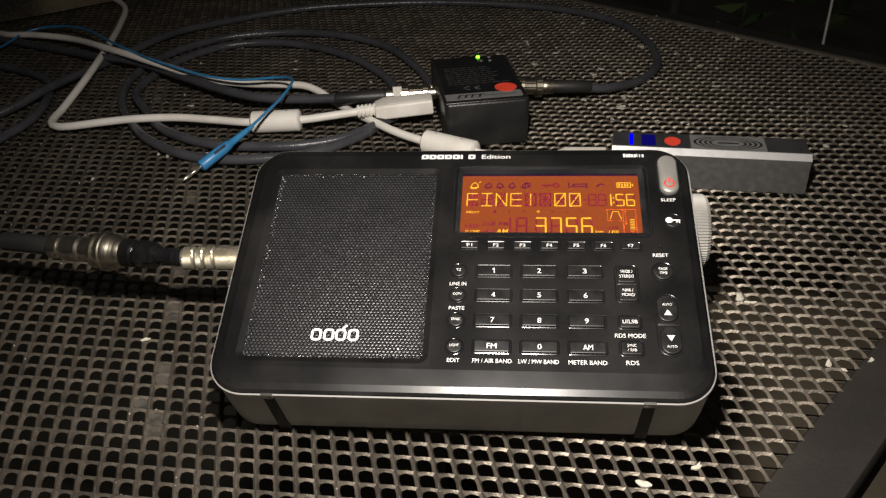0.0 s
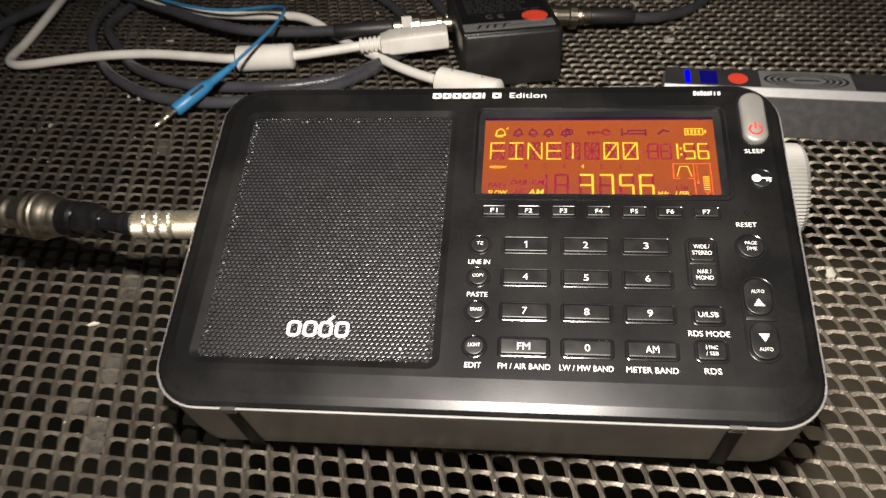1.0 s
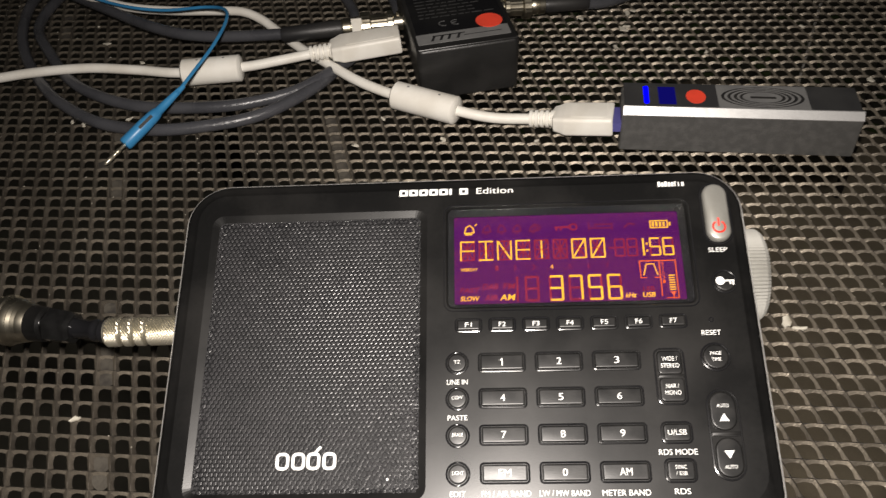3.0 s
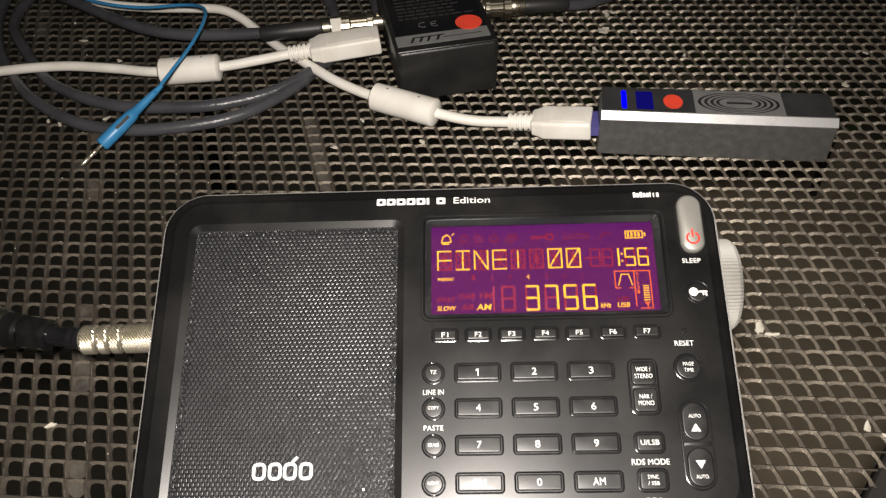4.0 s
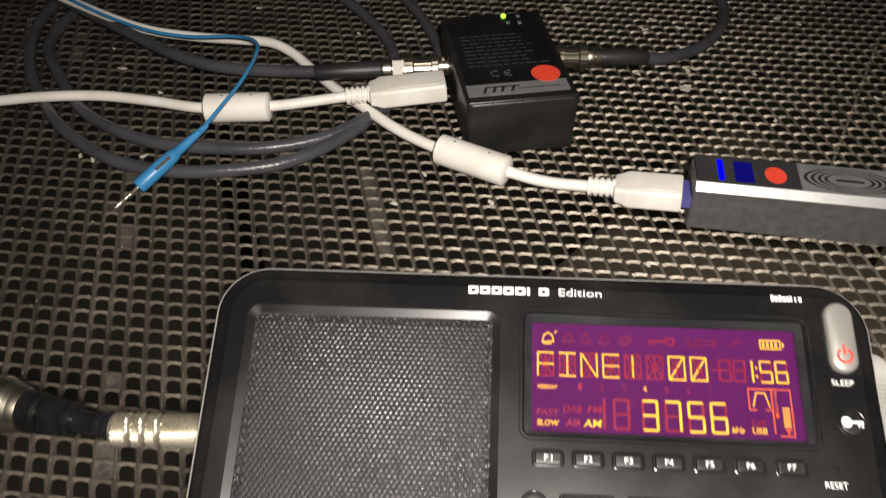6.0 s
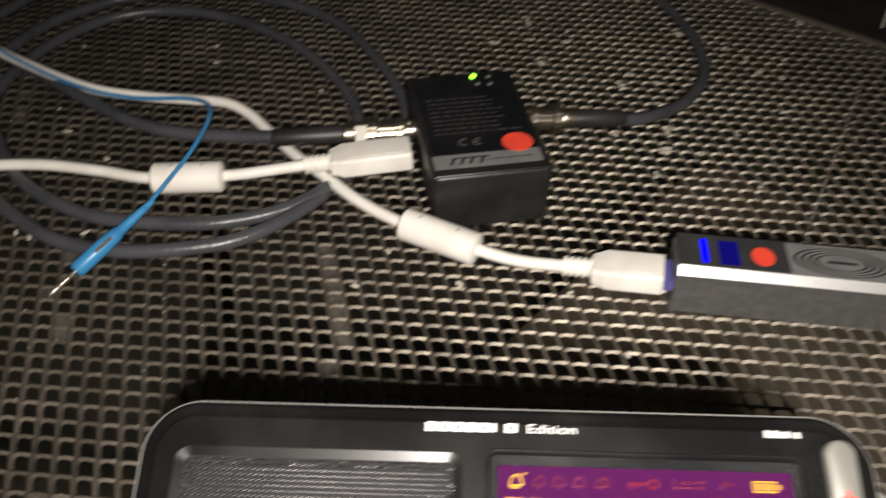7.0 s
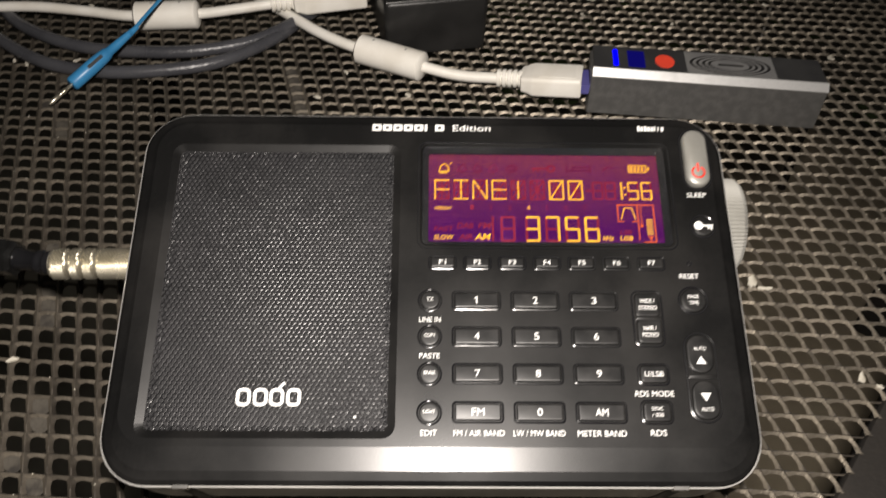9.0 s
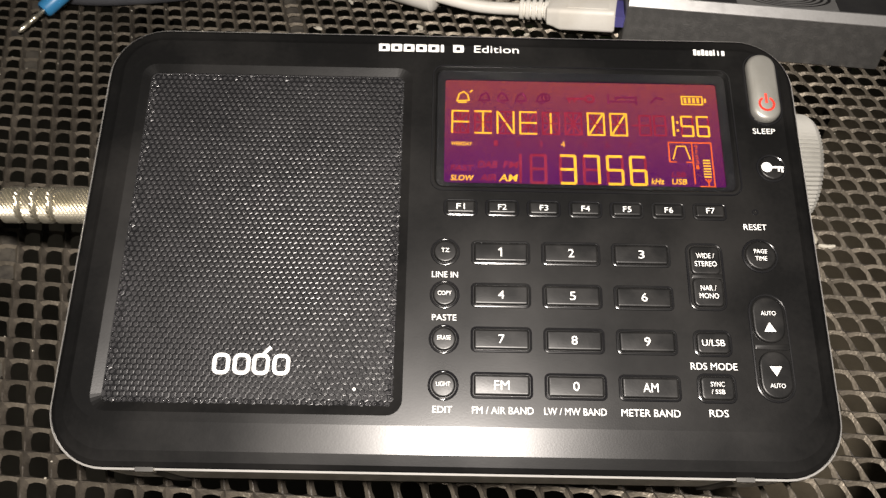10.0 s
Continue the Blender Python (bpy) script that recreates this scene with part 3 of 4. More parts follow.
FAINT_ROW.extend(stroke([(29.2, 31.7), (29.2, 34.2)], 0.5) + stroke([(29.2, 32.3), (36.0, 32.3), (36.0, 33.5), (31.0, 33.5), (31.0, 32.4)], 0.5) + stroke([(36.0, 31.7), (36.0, 33.8)], 0.5) + stroke([(39.6, 32.2), (41.0, 33.6), (42.6, 33.2)], 0.6))
for name, polys, mat, z in (("lit_segments", ON, LCDON, -4.2), ("unlit_segments", OFF, LCDOFF, -4.24), ("red_segments", RED, LCDRED, -4.22), ("faint_icons", FAINT_ROW, LCDFAINT, -4.26)):
    part(name, bars(polys, z, 0.03), mat, lcd, smooth=False)
for i in range(7):
    lettering("number_mark", str(i + 1), 1.6 + i * 5.35, 20.3, -4.15, 1.0, 1.5, LCDON if i == 3 else LCDOFF, lcd)
for words, x, y, w, h, mat in (("WEEKDAY", -6.6, 20.0, 5.0, 1.0, LCDON), ("SLOW", -6.4, 11.0, 5.4, 1.5, LCDON), ("FAST", -6.4, 13.6, 5.4, 1.5, LCDOFF), ("DAB", -0.3, 14.6, 4.6, 1.8, LCDOFF), ("FM", 5.1, 14.6, 3.4, 1.8, LCDOFF), ("AIR", -0.1, 11.2, 3.9, 1.8, LCDOFF), ("AM", 4.5, 11.2, 4.2, 1.9, LCDON), ("kHz", 39.8, 11.0, 3.0, 1.5, LCDON), ("USB", 44.9, 11.0, 3.6, 1.5, LCDON), ("LSB", 44.9, 12.9, 3.4, 1.3, LCDOFF)):
    lettering("display_word", words, x, y, -4.15, w, h, mat, lcd, shear=0.18, weight=0.02)
for i, ch in enumerate("97531"):
    lettering("meter_number", ch, 49.5, 20.3 - i * 1.35, -4.15, 0.75, 1.05, LCDRED, lcd)
pane = rp("display_window", slab(-12.4, 7.0, 56.6, 37.7, 1.4, ((0, -0.66), (0, -0.48)), n=4), GLASS, "clear display window")
pane.visible_shadow = False


def collar(x, y, w, h, r):
    """The raised lip round a key's well."""
    return rp("collar", loft(bmesh.new(), [[(a * MM, b * MM, z * MM) for a, b in rounded(x - w / 2 - d, y - h / 2 - d, x + w / 2 + d, y + h / 2 + d, r + d, 5)] for d, z in ((0.72, -0.05), (0.58, 0.24), (0.36, 0.30), (0.2, 0.22), (0.12, -0.15))], False, False), GLOSS)


def key(name, x, y, w, h, r, words=(), tall=0.62, mat=None, ring=True, tip=0.0):
    """A push button in its raised collar, with its legend; tip leans its top towards the lower edge."""
    if ring:
        collar(x, y, w, h, r)
    bm = slab(x - w / 2, y - h / 2, x + w / 2, y + h / 2, r, ((0, -0.2), (0, tall - 0.32), (0.1, tall - 0.12), (0.28, tall - 0.02), (0.5, tall)), n=5)
    for v in bm.verts:
        v.co.z += (v.co.y - y * MM) * tip
    k = rp(name, bm, mat or KEYCAP)
    for text, dx, dy, tw, th in words:
        if text == "1":
            part("legend", bars(stroke([(x - 0.42, y + 0.5), (x + 0.1, y + 0.92), (x + 0.1, y - 0.95)], 0.3), tall, 0.04), PRINT, k, smooth=False)
        else:
            ob = lettering("legend", text, x + dx, y + dy, tall + 0.04, tw, th, PRINT, k)
            for v in ob.data.vertices:
                v.co.z += (v.co.y - y * MM) * tip
    return k


for i in range(7):
    key("function_key", -6.8 + i * 9.43, 1.65, 6.4, 2.9, 0.5, ((f"F{i + 1}", 0, 0, 1.9, 1.35),))
rnd_key = random.Random(3)
for i, text in enumerate(("1", "2", "3", "4", "5", "6", "7", "8", "9", "FM", "0", "AM")):
    key("number_key", 2.2 + (i % 3) * 15.6, -9.2 - (i // 3) * 9.9, 11.8, 4.3, 0.5, ((text, 0, 0, 3.2 if len(text) > 1 else 1.3, 1.9),), tip=0.05 if text == "FM" else rnd_key.uniform(-0.012, 0.012))
for i, (text, w) in enumerate((("TZ", 1.8), ("COPY", 3.0), ("ERASE", 2.9), ("LIGHT", 3.0))):
    key("round_key", -10.1, -9.2 - i * 9.95, 5.2, 5.2, 2.6, ((text, 0, 0.2, w, 0.95),))
key("page_key", 60.0, -8.8, 6.8, 6.8, 3.4, (("PAGE", 0, 0.9, 2.9, 1.0), ("TIME", 0, -0.8, 2.6, 1.0)))
key("lock_key", 65.2, 12.9, 5.8, 5.8, 2.9)
collar(47.5, -13.9, 7.0, 14.4, 1.4)
collar(60.1, -29.6, 7.2, 22.6, 3.5)
key("wide_key", 47.5, -10.2, 6.6, 6.6, 1.2, (("WIDE /", 0, 1.0, 4.0, 1.2), ("STEREO", 0, -0.9, 4.9, 1.2)), ring=False)
key("narrow_key", 47.6, -17.6, 6.6, 6.6, 1.2, (("NAR /", 0, 0.9, 3.4, 1.2), ("MONO", 0, -0.9, 4.2, 1.2)), ring=False)
key("sideband_key", 47.5, -29.0, 7.0, 4.6, 1.0, (("U/LSB", 0, 0, 4.9, 1.4),))
key("sync_key", 47.5, -38.7, 7.0, 5.0, 1.0, (("SYNC", 0, 0.8, 2.9, 1.0), ("/ SSB", 0, -0.8, 2.9, 0.95)))
up = key("up_key", 60.0, -23.6, 6.8, 10.2, 3.2, (("AUTO", 0, 1.4, 3.2, 0.95),), ring=False)
down = key("down_key", 60.2, -35.6, 6.8, 10.2, 3.2, (("AUTO", 0, -2.4, 3.2, 0.95),), ring=False)
part("arrow", bars([[(58.7, -26.3), (61.3, -26.3), (60.0, -24.2)]], 0.63, 0.04), PRINT, up, smooth=False)
part("arrow", bars([[(58.9, -33.9), (61.5, -33.9), (60.2, -36.0)]], 0.63, 0.04), PRINT, down, smooth=False)
rp("rocker_bridge", slab(56.4, -30.2, 63.8, -29.0, 0.3, ((0, -0.1), (0, 0.45), (0.2, 0.55)), n=3), KEYCAP)
rp("rocker_bridge", slab(44.2, -14.5, 51.0, -13.4, 0.3, ((0, -0.1), (0, 0.45), (0.2, 0.55)), n=3), KEYCAP)
rp("key_symbol", bars([arc(63.9, 12.9, 1.25, 1.25, 0, 342, 18)] + stroke([(65.0, 12.9), (67.6, 12.9)], 0.5) + stroke([(66.6, 12.8), (66.6, 12.0)], 0.45) + stroke([(67.4, 12.8), (67.4, 11.8)], 0.45), 0.65, 0.04), PRINT, "white key symbol", smooth=False)
rp("reset_hole", slab(59.4, 1.0, 60.9, 2.5, 0.75, ((0, -0.1), (0, 0.12), (0.3, 0.12), (0.4, -0.4)), n=5), GLOSS)
pw = rp("power_button", slab(62.0, 24.9, 68.9, 43.0, 3.4, ((0, -0.3), (0, 1.0), (0.3, 1.5), (0.9, 1.8)), n=8), BUTTON, "silver power button")
rp("power_bezel", loft(bmesh.new(), [[(a * MM, b * MM, z * MM) for a, b in rounded(62.0 - d, 24.9 - d, 68.9 + d, 43.0 + d, 3.4 + d, 8)] for d, z in ((0.9, -0.05), (0.7, 0.35), (0.35, 0.35), (0.15, -0.1))], False, False), GLOSS)
part("power_symbol", bars(stroke(arc(65.4, 29.0, 1.7, 1.7, 125, 415, 16), 0.55) + stroke([(65.4, 29.4), (65.4, 31.6)], 0.6), 1.82, 0.04), REDPRINT, pw, "red power symbol", smooth=False)
for words, x, y, w, h in (("LINE IN", -10.1, -14.5, 5.7, 1.35), ("PASTE", -10.1, -24.3, 5.3, 1.35), ("EDIT", -10.2, -44.1, 4.1, 1.4), ("FM / AIR BAND", 2.4, -44.1, 12.8, 1.5), ("LW / MW BAND", 17.5, -44.1, 13.0, 1.5), ("METER BAND", 33.2, -44.1, 12.3, 1.5), ("RDS", 47.4, -43.9, 4.0, 1.5), ("RDS MODE", 47.3, -34.0, 9.9, 1.5), ("RESET", 59.7, -1.9, 5.2, 1.4), ("SLEEP", 64.6, 22.6, 5.3, 1.4)):
    lettering("caption", words, x, y, 0.05, w, h, PRINT, radio, IN)

# tuning knob, stand, hinge strips
knob_pose = IN @ Matrix.Translation(Vector((71.2, 20.8, -16.6)) * MM)
knob = part("tuning_knob", turned(((0, 13.6), (1.6, 13.6), (2.2, 14.2), (7.6, 14.0), (8.7, 13.2), (9.2, 11.6), (9.2, 0.3)), n=160, ridges=1, depth=0.6), KNOB, radio, "ridged silver tuning knob", False, knob_pose)
rp("knob_well", slab(66.0, 4.4, 73.6, 36.8, 2.0, ((0, -20), (0, -3.8)), n=3), GLOSS)
for x in (-70.8, 52.1):
    rp("hinge_strip", slab(x - 2.1, Y0 + 0.25, x + 2.1, Y0 + 6, 0.4, ((0, -29.6), (0, -3.9)), n=3), DARKCABLE, "dark strip with a chrome tab")
    rp("hinge_tab", slab(x - 2.1, Y0 - 0.5, x + 2.1, Y0 + 2, 0.4, ((0.2, -4.0), (0, -3.6), (0, -1.9), (0.2, -1.6)), n=3), CHROME)
sb = bmesh.new()
loft(sb, [[(x * MM, (y0 + a * 0.93) * MM, (-30 - a) * MM) for x, y0 in rounded(-60, 6, 42, 9, 1.0, 3)] for a in (0, 10, 20, 29.0)])
rp("stand", sb, BLACK, "black fold-out stand")

# ---- plug and adapter in the radio's side ----
JACK = Vector((-93.2, 8.3, -18.6)) * MM
jw = FACE @ JACK
plug = thing("antenna_plug", Matrix.Translation(jw) @ pose(0, 0, 0, 0, 0, 181.5), "knurled silver plug in the radio's side, with a dark adapter", "plug")


def knurl():
    bm = bmesh.new()
    for a, b in ((0.4, 13.6), (14.4, 17.6), (18.4, 21.4), (22.2, 26.8)):
        steps = max(4, int((b - a) / 0.45))
        loops = []
        for i in range(steps + 1):
            x, loop = a + (b - a) * i / steps, []
            for q in range(44):
                r = 4.1 if i in (0, steps) else 4.66 - 0.34 * ((q + i) % 2)
                loop.append((x * MM, r * math.cos(2 * math.pi * q / 44) * MM, r * math.sin(2 * math.pi * q / 44) * MM))
            loops.append(loop)
        loft(bm, loops)
    turned(((-1.5, 3.9), (27.2, 3.9)), 24, 0, 0, bm)
    return bm


part("knurled_barrel", knurl(), KNURL, plug, "knurled nickel barrel", smooth=False)
adapter = thing("coax_adapter", Matrix.Translation(jw + Vector((-27.0, -0.5, 0)) * MM) @ pose(0, 0, 0, 0, 4, 168), "black and nickel coax adapter hanging from the plug", "adapter")
part("sleeve", turned(((0, 3.2), (1.5, 3.5), (2.0, 3.2), (3.0, 3.2), (3.4, 3.5), (4.6, 3.5), (5.0, 3.2), (9.5, 3.1), (12, 3.3))), GLOSS, adapter)
part("hex_collar", turned(((11.6, 4.4), (12.6, 5.4), (20.4, 5.8), (21.6, 4.8)), n=6), GUNMETAL, adapter, "glossy dark hexagonal collar", False)
part("body", turned(((21.6, 4.6), (22.4, 5.6), (27, 5.8))), BLACK, adapter)
part("locking_ring", turned(((26.6, 5.4), (28.0, 6.2), (29.2, 6.5), (29.5, 6.3), (30.6, 6.8), (30.9, 6.6), (32.0, 7.2), (32.4, 7.0), (33.6, 7.6), (34.6, 7.7), (35.0, 8.2), (36.6, 8.2), (37.0, 7.2), (37.4, 6.6), (39.0, 6.6), (39.4, 7.4), (41.0, 7.3), (41.6, 5.6), (42.4, 5.0)), n=40), DARKNICKEL, adapter, "nickel bayonet locking ring")
part("bayonet_sleeve", turned(((41, 4.6), (41.4, 5.5), (42.6, 5.6), (43.0, 5.2), (46.5, 5.2), (47.2, 4.4), (48.0, 4.4), (48.6, 5.4), (55.5, 5.4), (56.2, 4.6))), NICKEL, adapter)
part("rear_nut", turned(((56.2, 4.2), (58, 4.2), (58.4, 5.0), (63.0, 5.0), (63.6, 4.2))), NICKEL, adapter)
end = Vector((jw.x * 1000 - 27 - 63.6 * 0.978, jw.y * 1000 + 63.6 * 0.208 - 0.5, jw.z * 1000 - 4.4))
drop = thing("antenna_cable", Matrix(), "dark grey coax cable lying off the table's side", "cable")
part("boot", tube((end, end + Vector((-12, 3.5, -1)), end + Vector((-26, 8, -3))), 4.0), DARKCABLE, drop)
part("sheath", tube((end + Vector((-24, 7.4, -2.8)), (-225, 40, 24), (-262, 60, 10), (-300, 95, 4), (-314, 140, 4), (-304, 182, 4), (-298, 220, 4), (-312, 267, 4), (-340, 295, 4), (-420, 330, 4)), 2.9), COAX, drop)

# ---- a dark bag at the far side of the table ----
def bag():
    bm = bmesh.new()
    loops = []
    for k in range(10):
        a = math.pi / 2 * k / 9
        ring = []
        for q in range(40):
            b = 2 * math.pi * q / 40
            f = 1 + 0.10 * noise.noise(Vector((math.cos(b) * 1.6, math.sin(b) * 1.6, k * 0.25)))
            ring.append((0.17 * math.cos(b) * math.cos(a) ** 0.4 * f, 0.095 * math.sin(b) * math.cos(a) ** 0.4 * f, 0.002 + 0.06 * math.sin(a) * f))
        loops.append(ring)
    return loft(bm, loops)


sack = new("canvas_bag", mesh_of("canvas_bag", bag(), CANVAS, True))
sack.matrix_basis = pose(-0.452, 0.525, 0, 0, 0, 35)
tagged(sack, "dark brown canvas bag lying on the table", "bag")

# ---- the amplifier box ----
BOXTURN = 12.0
box = thing("amplifier_box", pose(-0.0285, 0.1815, 0, 0, 0, BOXTURN), "small black plastic amplifier box with a lit green lamp", "electronics box")
bw, bl, bh = 46.0, 76.0, 28.0
part("case", slab(-3.4, 0, bw, bl, 3.5, ((2.6, 0.2), (1.2, 1.6), (0.8, 14.0), (0.4, 26.6), (0.9, 27.6), (1.6, 28.0)), n=5), BOX, box)
part("front_lip", slab(-2.2, 1.0, bw - 1.2, 2.2, 0.5, ((0.1, 27.7), (0, 28.2), (0.2, 28.5)), n=3), BOX, box)
part("top_label", slab(-0.8, 15.2, bw - 3, bl - 2.5, 1, ((0, 27.9), (0, 28.12)), n=3), GLOSS, box, "glossy black printed label")
plate = part("name_plate", slab(-1.2, 6.0, bw - 3.4, 14.6, 0.4, ((0, 27.9), (0, 28.2)), n=3), PLATE, box, "silver name plate")
part("plate_mark", bars([[(x + dx, y + dy) for dx, dy in shape] for shape, x, y in (([(0, 0), (1.3, 0), (3.0, 4.2), (1.7, 4.2)], 5.0, 8.0), ([(0, 0), (1.3, 0), (3.0, 4.2), (1.7, 4.2)], 9.0, 8.0), ([(0, 0), (1.3, 0), (3.0, 4.2), (1.7, 4.2)], 12.6, 8.0), ([(0, 0), (1.3, 0), (3.0, 4.2), (1.7, 4.2)], 17.0, 8.0), ([(0, 0), (15, 0), (15.2, 0.8), (0, 0.8)], 6.6, 11.6), ([(0, 0), (18, 0), (18, 0.5), (0, 0.5)], 21.0, 9.6))], 28.2), DARKCABLE, plate, "dark logo shapes", smooth=False)
rnd = random.Random(4)
words = []
for i in range(9):
    y, x = 29 + i * 3.2, 3.0
    while x < rnd.uniform(28, 38):
        w = rnd.uniform(1.6, 5.5)
        words.append([(x, y), (x + w, y), (x + w, y + 0.9), (x, y + 0.9)])
        x += w + 0.9
small_print = part("small_print", bars(words, 28.12), FAINT, box, smooth=False)
small_print["kind"] = "stuff"
part("conformity_mark", bars(stroke(arc(13.6, 22.6, 2.1, 2.1, 70, 290, 10), 0.55) + stroke(arc(19.4, 22.4, 2.1, 2.1, 70, 290, 10), 0.55) + stroke([(17.6, 22.4), (19.4, 22.4)], 0.5), 28.12), PLATE, box, smooth=False)
part("red_dot", bars([arc(35.0, 19.6, 6.4, 6.4, 0, 345, 23)], 28.25, 0.15), REDDOT, box, "round red sticker", smooth=False)
part("green_lamp", slab(25.9, 70.4, 28.3, 72.8, 1.2, ((0, 28), (0, 28.7), (0.4, 29.2))), LEDGREEN, box, "lit green lamp")
for x, y in ((34.0, 70.8), (28.1, 65.4), (33.5, 64.6)):
    part("dark_lamp", slab(x - 1, y - 1, x + 1, y + 1, 1, ((0, 28), (0, 28.5), (0.4, 28.7))), PLATE, box)
part("corner_screw", slab(bw - 3.4, -0.2, bw - 1.8, 1.0, 0.5, ((0, 1.5), (0, 3.0)), n=3), NICKEL, box)


def bayonet(name, at, label, nickel, boot):
    """A nickel coax connector with its cable boot, pointing along +x."""
    t = thing(name, at, label, "connector")
    k = nickel / 27.0
    part("socket", turned(((-1, 5.4), (1.2, 5.4), (1.6, 4.2), (6, 4.2))), NICKEL, t)
    part("locking_ring", turned([(x * k, r) for x, r in ((5.0, 4.6), (5.5, 6.1), (7.6, 6.2), (8.0, 5.0), (14.6, 5.1), (15.2, 6.8), (18.8, 6.9), (19.6, 5.0))], n=40, ridges=1, depth=0.12), DARKNICKEL, t, "ridged dark nickel locking ring", False)
    part("rear_nut", turned([(x * k, r) for x, r in ((19.4, 4.5), (20.0, 4.9), (22.2, 4.9), (22.6, 4.4), (23.2, 4.4), (23.6, 4.8), (26.6, 4.7), (27.0, 4.2))], n=28), DARKNICKEL, t)
    part("boot", turned(((nickel, 3.9), (nickel + 1.5, 4.3), (nickel + boot * 0.5, 4.1), (nickel + boot - 1.5, 3.8), (nickel + boot, 3.1))), DARKCABLE, t)
    part("bayonet_pin", slab(3.0, -0.8, 4.6, 0.8, 0.4, ((0, 4.0), (0, 5.8)), n=3), NICKEL, t)
    return t


left_end = bayonet("coax_connector", pose(-0.0405, 0.2347, 0.0140, 0, 1, 187), "nickel coax connector with black boot and white tag, on the box", 32.5, 31.5)
bayonet("coax_connector", pose(0.0045, 0.2475, 0.0128, 0, 4, 10), "nickel coax connector with black boot, on the box", 27.0, 24.0)
part("paper_tag", slab(22.2, 4.9, 27.6, 5.7, 0.3, ((0, -3.6), (0, 7.4)), n=3), WHITE, left_end, "white paper tag")

# ---- grey coax ----
main = thing("coax_cable", Matrix(), "grey coax cable running from the box over the coil", "cable")
part("sheath", tube(((-86, 229.2, 13.2), (-104, 227.8, 12.8), (-143, 230, 11.6), (-172, 239, 12), (-214, 269, 10), (-263, 303, 9), (-305, 322, 7), (-345, 345, 4), (-420, 372, 4), (-520, 380, 3.2)), 2.9), COAX, main)
far = thing("coax_cable", Matrix(), "grey coax cable in a wide loop behind the box", "cable")
part("sheath", tube(((46, 255, 9.8), (64, 260.5, 6.4), (89, 282, 3.4), (104, 315, 3.2), (101, 363, 3.2), (79, 411, 3.2), (26, 446, 3.2), (-60, 462, 3.2), (-146, 455, 3.2), (-192, 440, 3.2), (-234, 413, 3.2), (-266, 378, 5), (-292, 322, 3.4), (-302, 262, 9.4), (-330, 215, 4), (-390, 190, 3.2), (-480, 150, 3.2)), 2.9), COAX, far)
coil = thing("coiled_cable", Matrix(), "grey coax cable lying in a loose coil", "cable")
part("sheath", tube(((-46, 250, 3.2), (-49, 270, 3.2), (-56, 292, 3.2), (-67, 315, 3.2), (-88, 348, 3.2), (-119, 372, 3.2), (-156, 384, 3.2), (-190, 383, 3.2), (-225, 370, 3.2), (-252, 338, 3.2), (-262, 298, 3.2), (-258, 265, 3.2), (-245, 233, 3.2), (-222, 200, 3.2), (-205, 183, 3.2), (-182, 168, 3.2), (-156, 162, 3.2), (-131, 164, 3.2), (-108, 171, 3.2), (-90, 186, 3.2), (-77, 204, 3.2), (-68, 230, 3.2), (-70, 258, 3.2), (-82, 288, 3.2), (-110, 325, 3.2), (-148, 352, 3.2), (-184, 361, 3.2), (-216, 352, 3.2), (-238, 325, 3.2), (-248, 290, 3.2), (-247, 259, 3.4), (-229, 229, 5), (-210, 205, 3.4), (-189, 190, 3.2), (-166, 181, 3.2), (-139, 179, 3.2), (-117, 181, 3.2), (-95, 189, 3.4), (-80, 200, 5), (-66, 216, 6), (-58, 236, 5), (-56, 256, 3.4)), 2.9), COAX, coil)


# ---- white usb lead, one cable with two plugs and two ferrites ----
def ferrite(parent, a, b, r=6.6):
    a, b = Vector(a), Vector(b)
    d = b - a
    k = d.length
    turn_to = d.to_track_quat("X", "Z").to_matrix().to_4x4()
    at = Matrix.Translation(a * MM) @ turn_to
    part("ferrite_bead", turned(((0, 3.2), (0.2, r - 1.2), (1.2, r), (k - 1.2, r), (k - 0.2, r - 1.2), (k, 3.2)), 32), WHITE, parent, "white ferrite bead", at=at)
    for x in (8.0, k - 9.0):
        part("mould_mark", slab(x - 0.7, -0.5, x + 0.7, 0.5, 0.4, ((0, r - 0.3), (0.1, r + 0.06)), n=3), PLATE, parent, at=at)


def usb_plug(parent, a, b):
    """A moulded white plug with its strain relief, along the line from a to b."""
    a, b = Vector(a), Vector(b)
    at = Matrix.Translation(a * MM) @ (b - a).to_track_quat("X", "Z").to_matrix().to_4x4()
    k = (b - a).length
    bm = bmesh.new()
    spec = ((10.6, 4.8, 3.0), (11.2, 5.6, 3.6), (13.6, 6.2, 4.0), (15.4, 7.0, 4.4), (16.4, 7.2, 4.6), (k - 0.6, 7.2, 4.6), (k, 6.8, 4.2))
    loft(bm, [[(x * MM, p * MM, q * MM) for p, q in rounded(-w, -h, w, h, 1.6, 4)] for x, w, h in spec])
    body = part("plug_body", bm, WHITE, parent, "moulded white plug", at=at)
    part("pressed_panel", slab(18.5, -5.0, k - 2.5, 5.0, 0.8, ((0, 4.55), (0, 4.72), (0.3, 4.78)), n=3), WHITE, body)
    prof = [(0, 3.0)]
    for i in range(5):
        prof += [(i * 2.4 + 0.2, 3.9), (i * 2.4 + 1.6, 4.0), (i * 2.4 + 1.7, 3.1), (i * 2.4 + 2.3, 3.1)]
    part("strain_relief", turned(prof, 20), WHITE, parent, at=at)
    return at, k


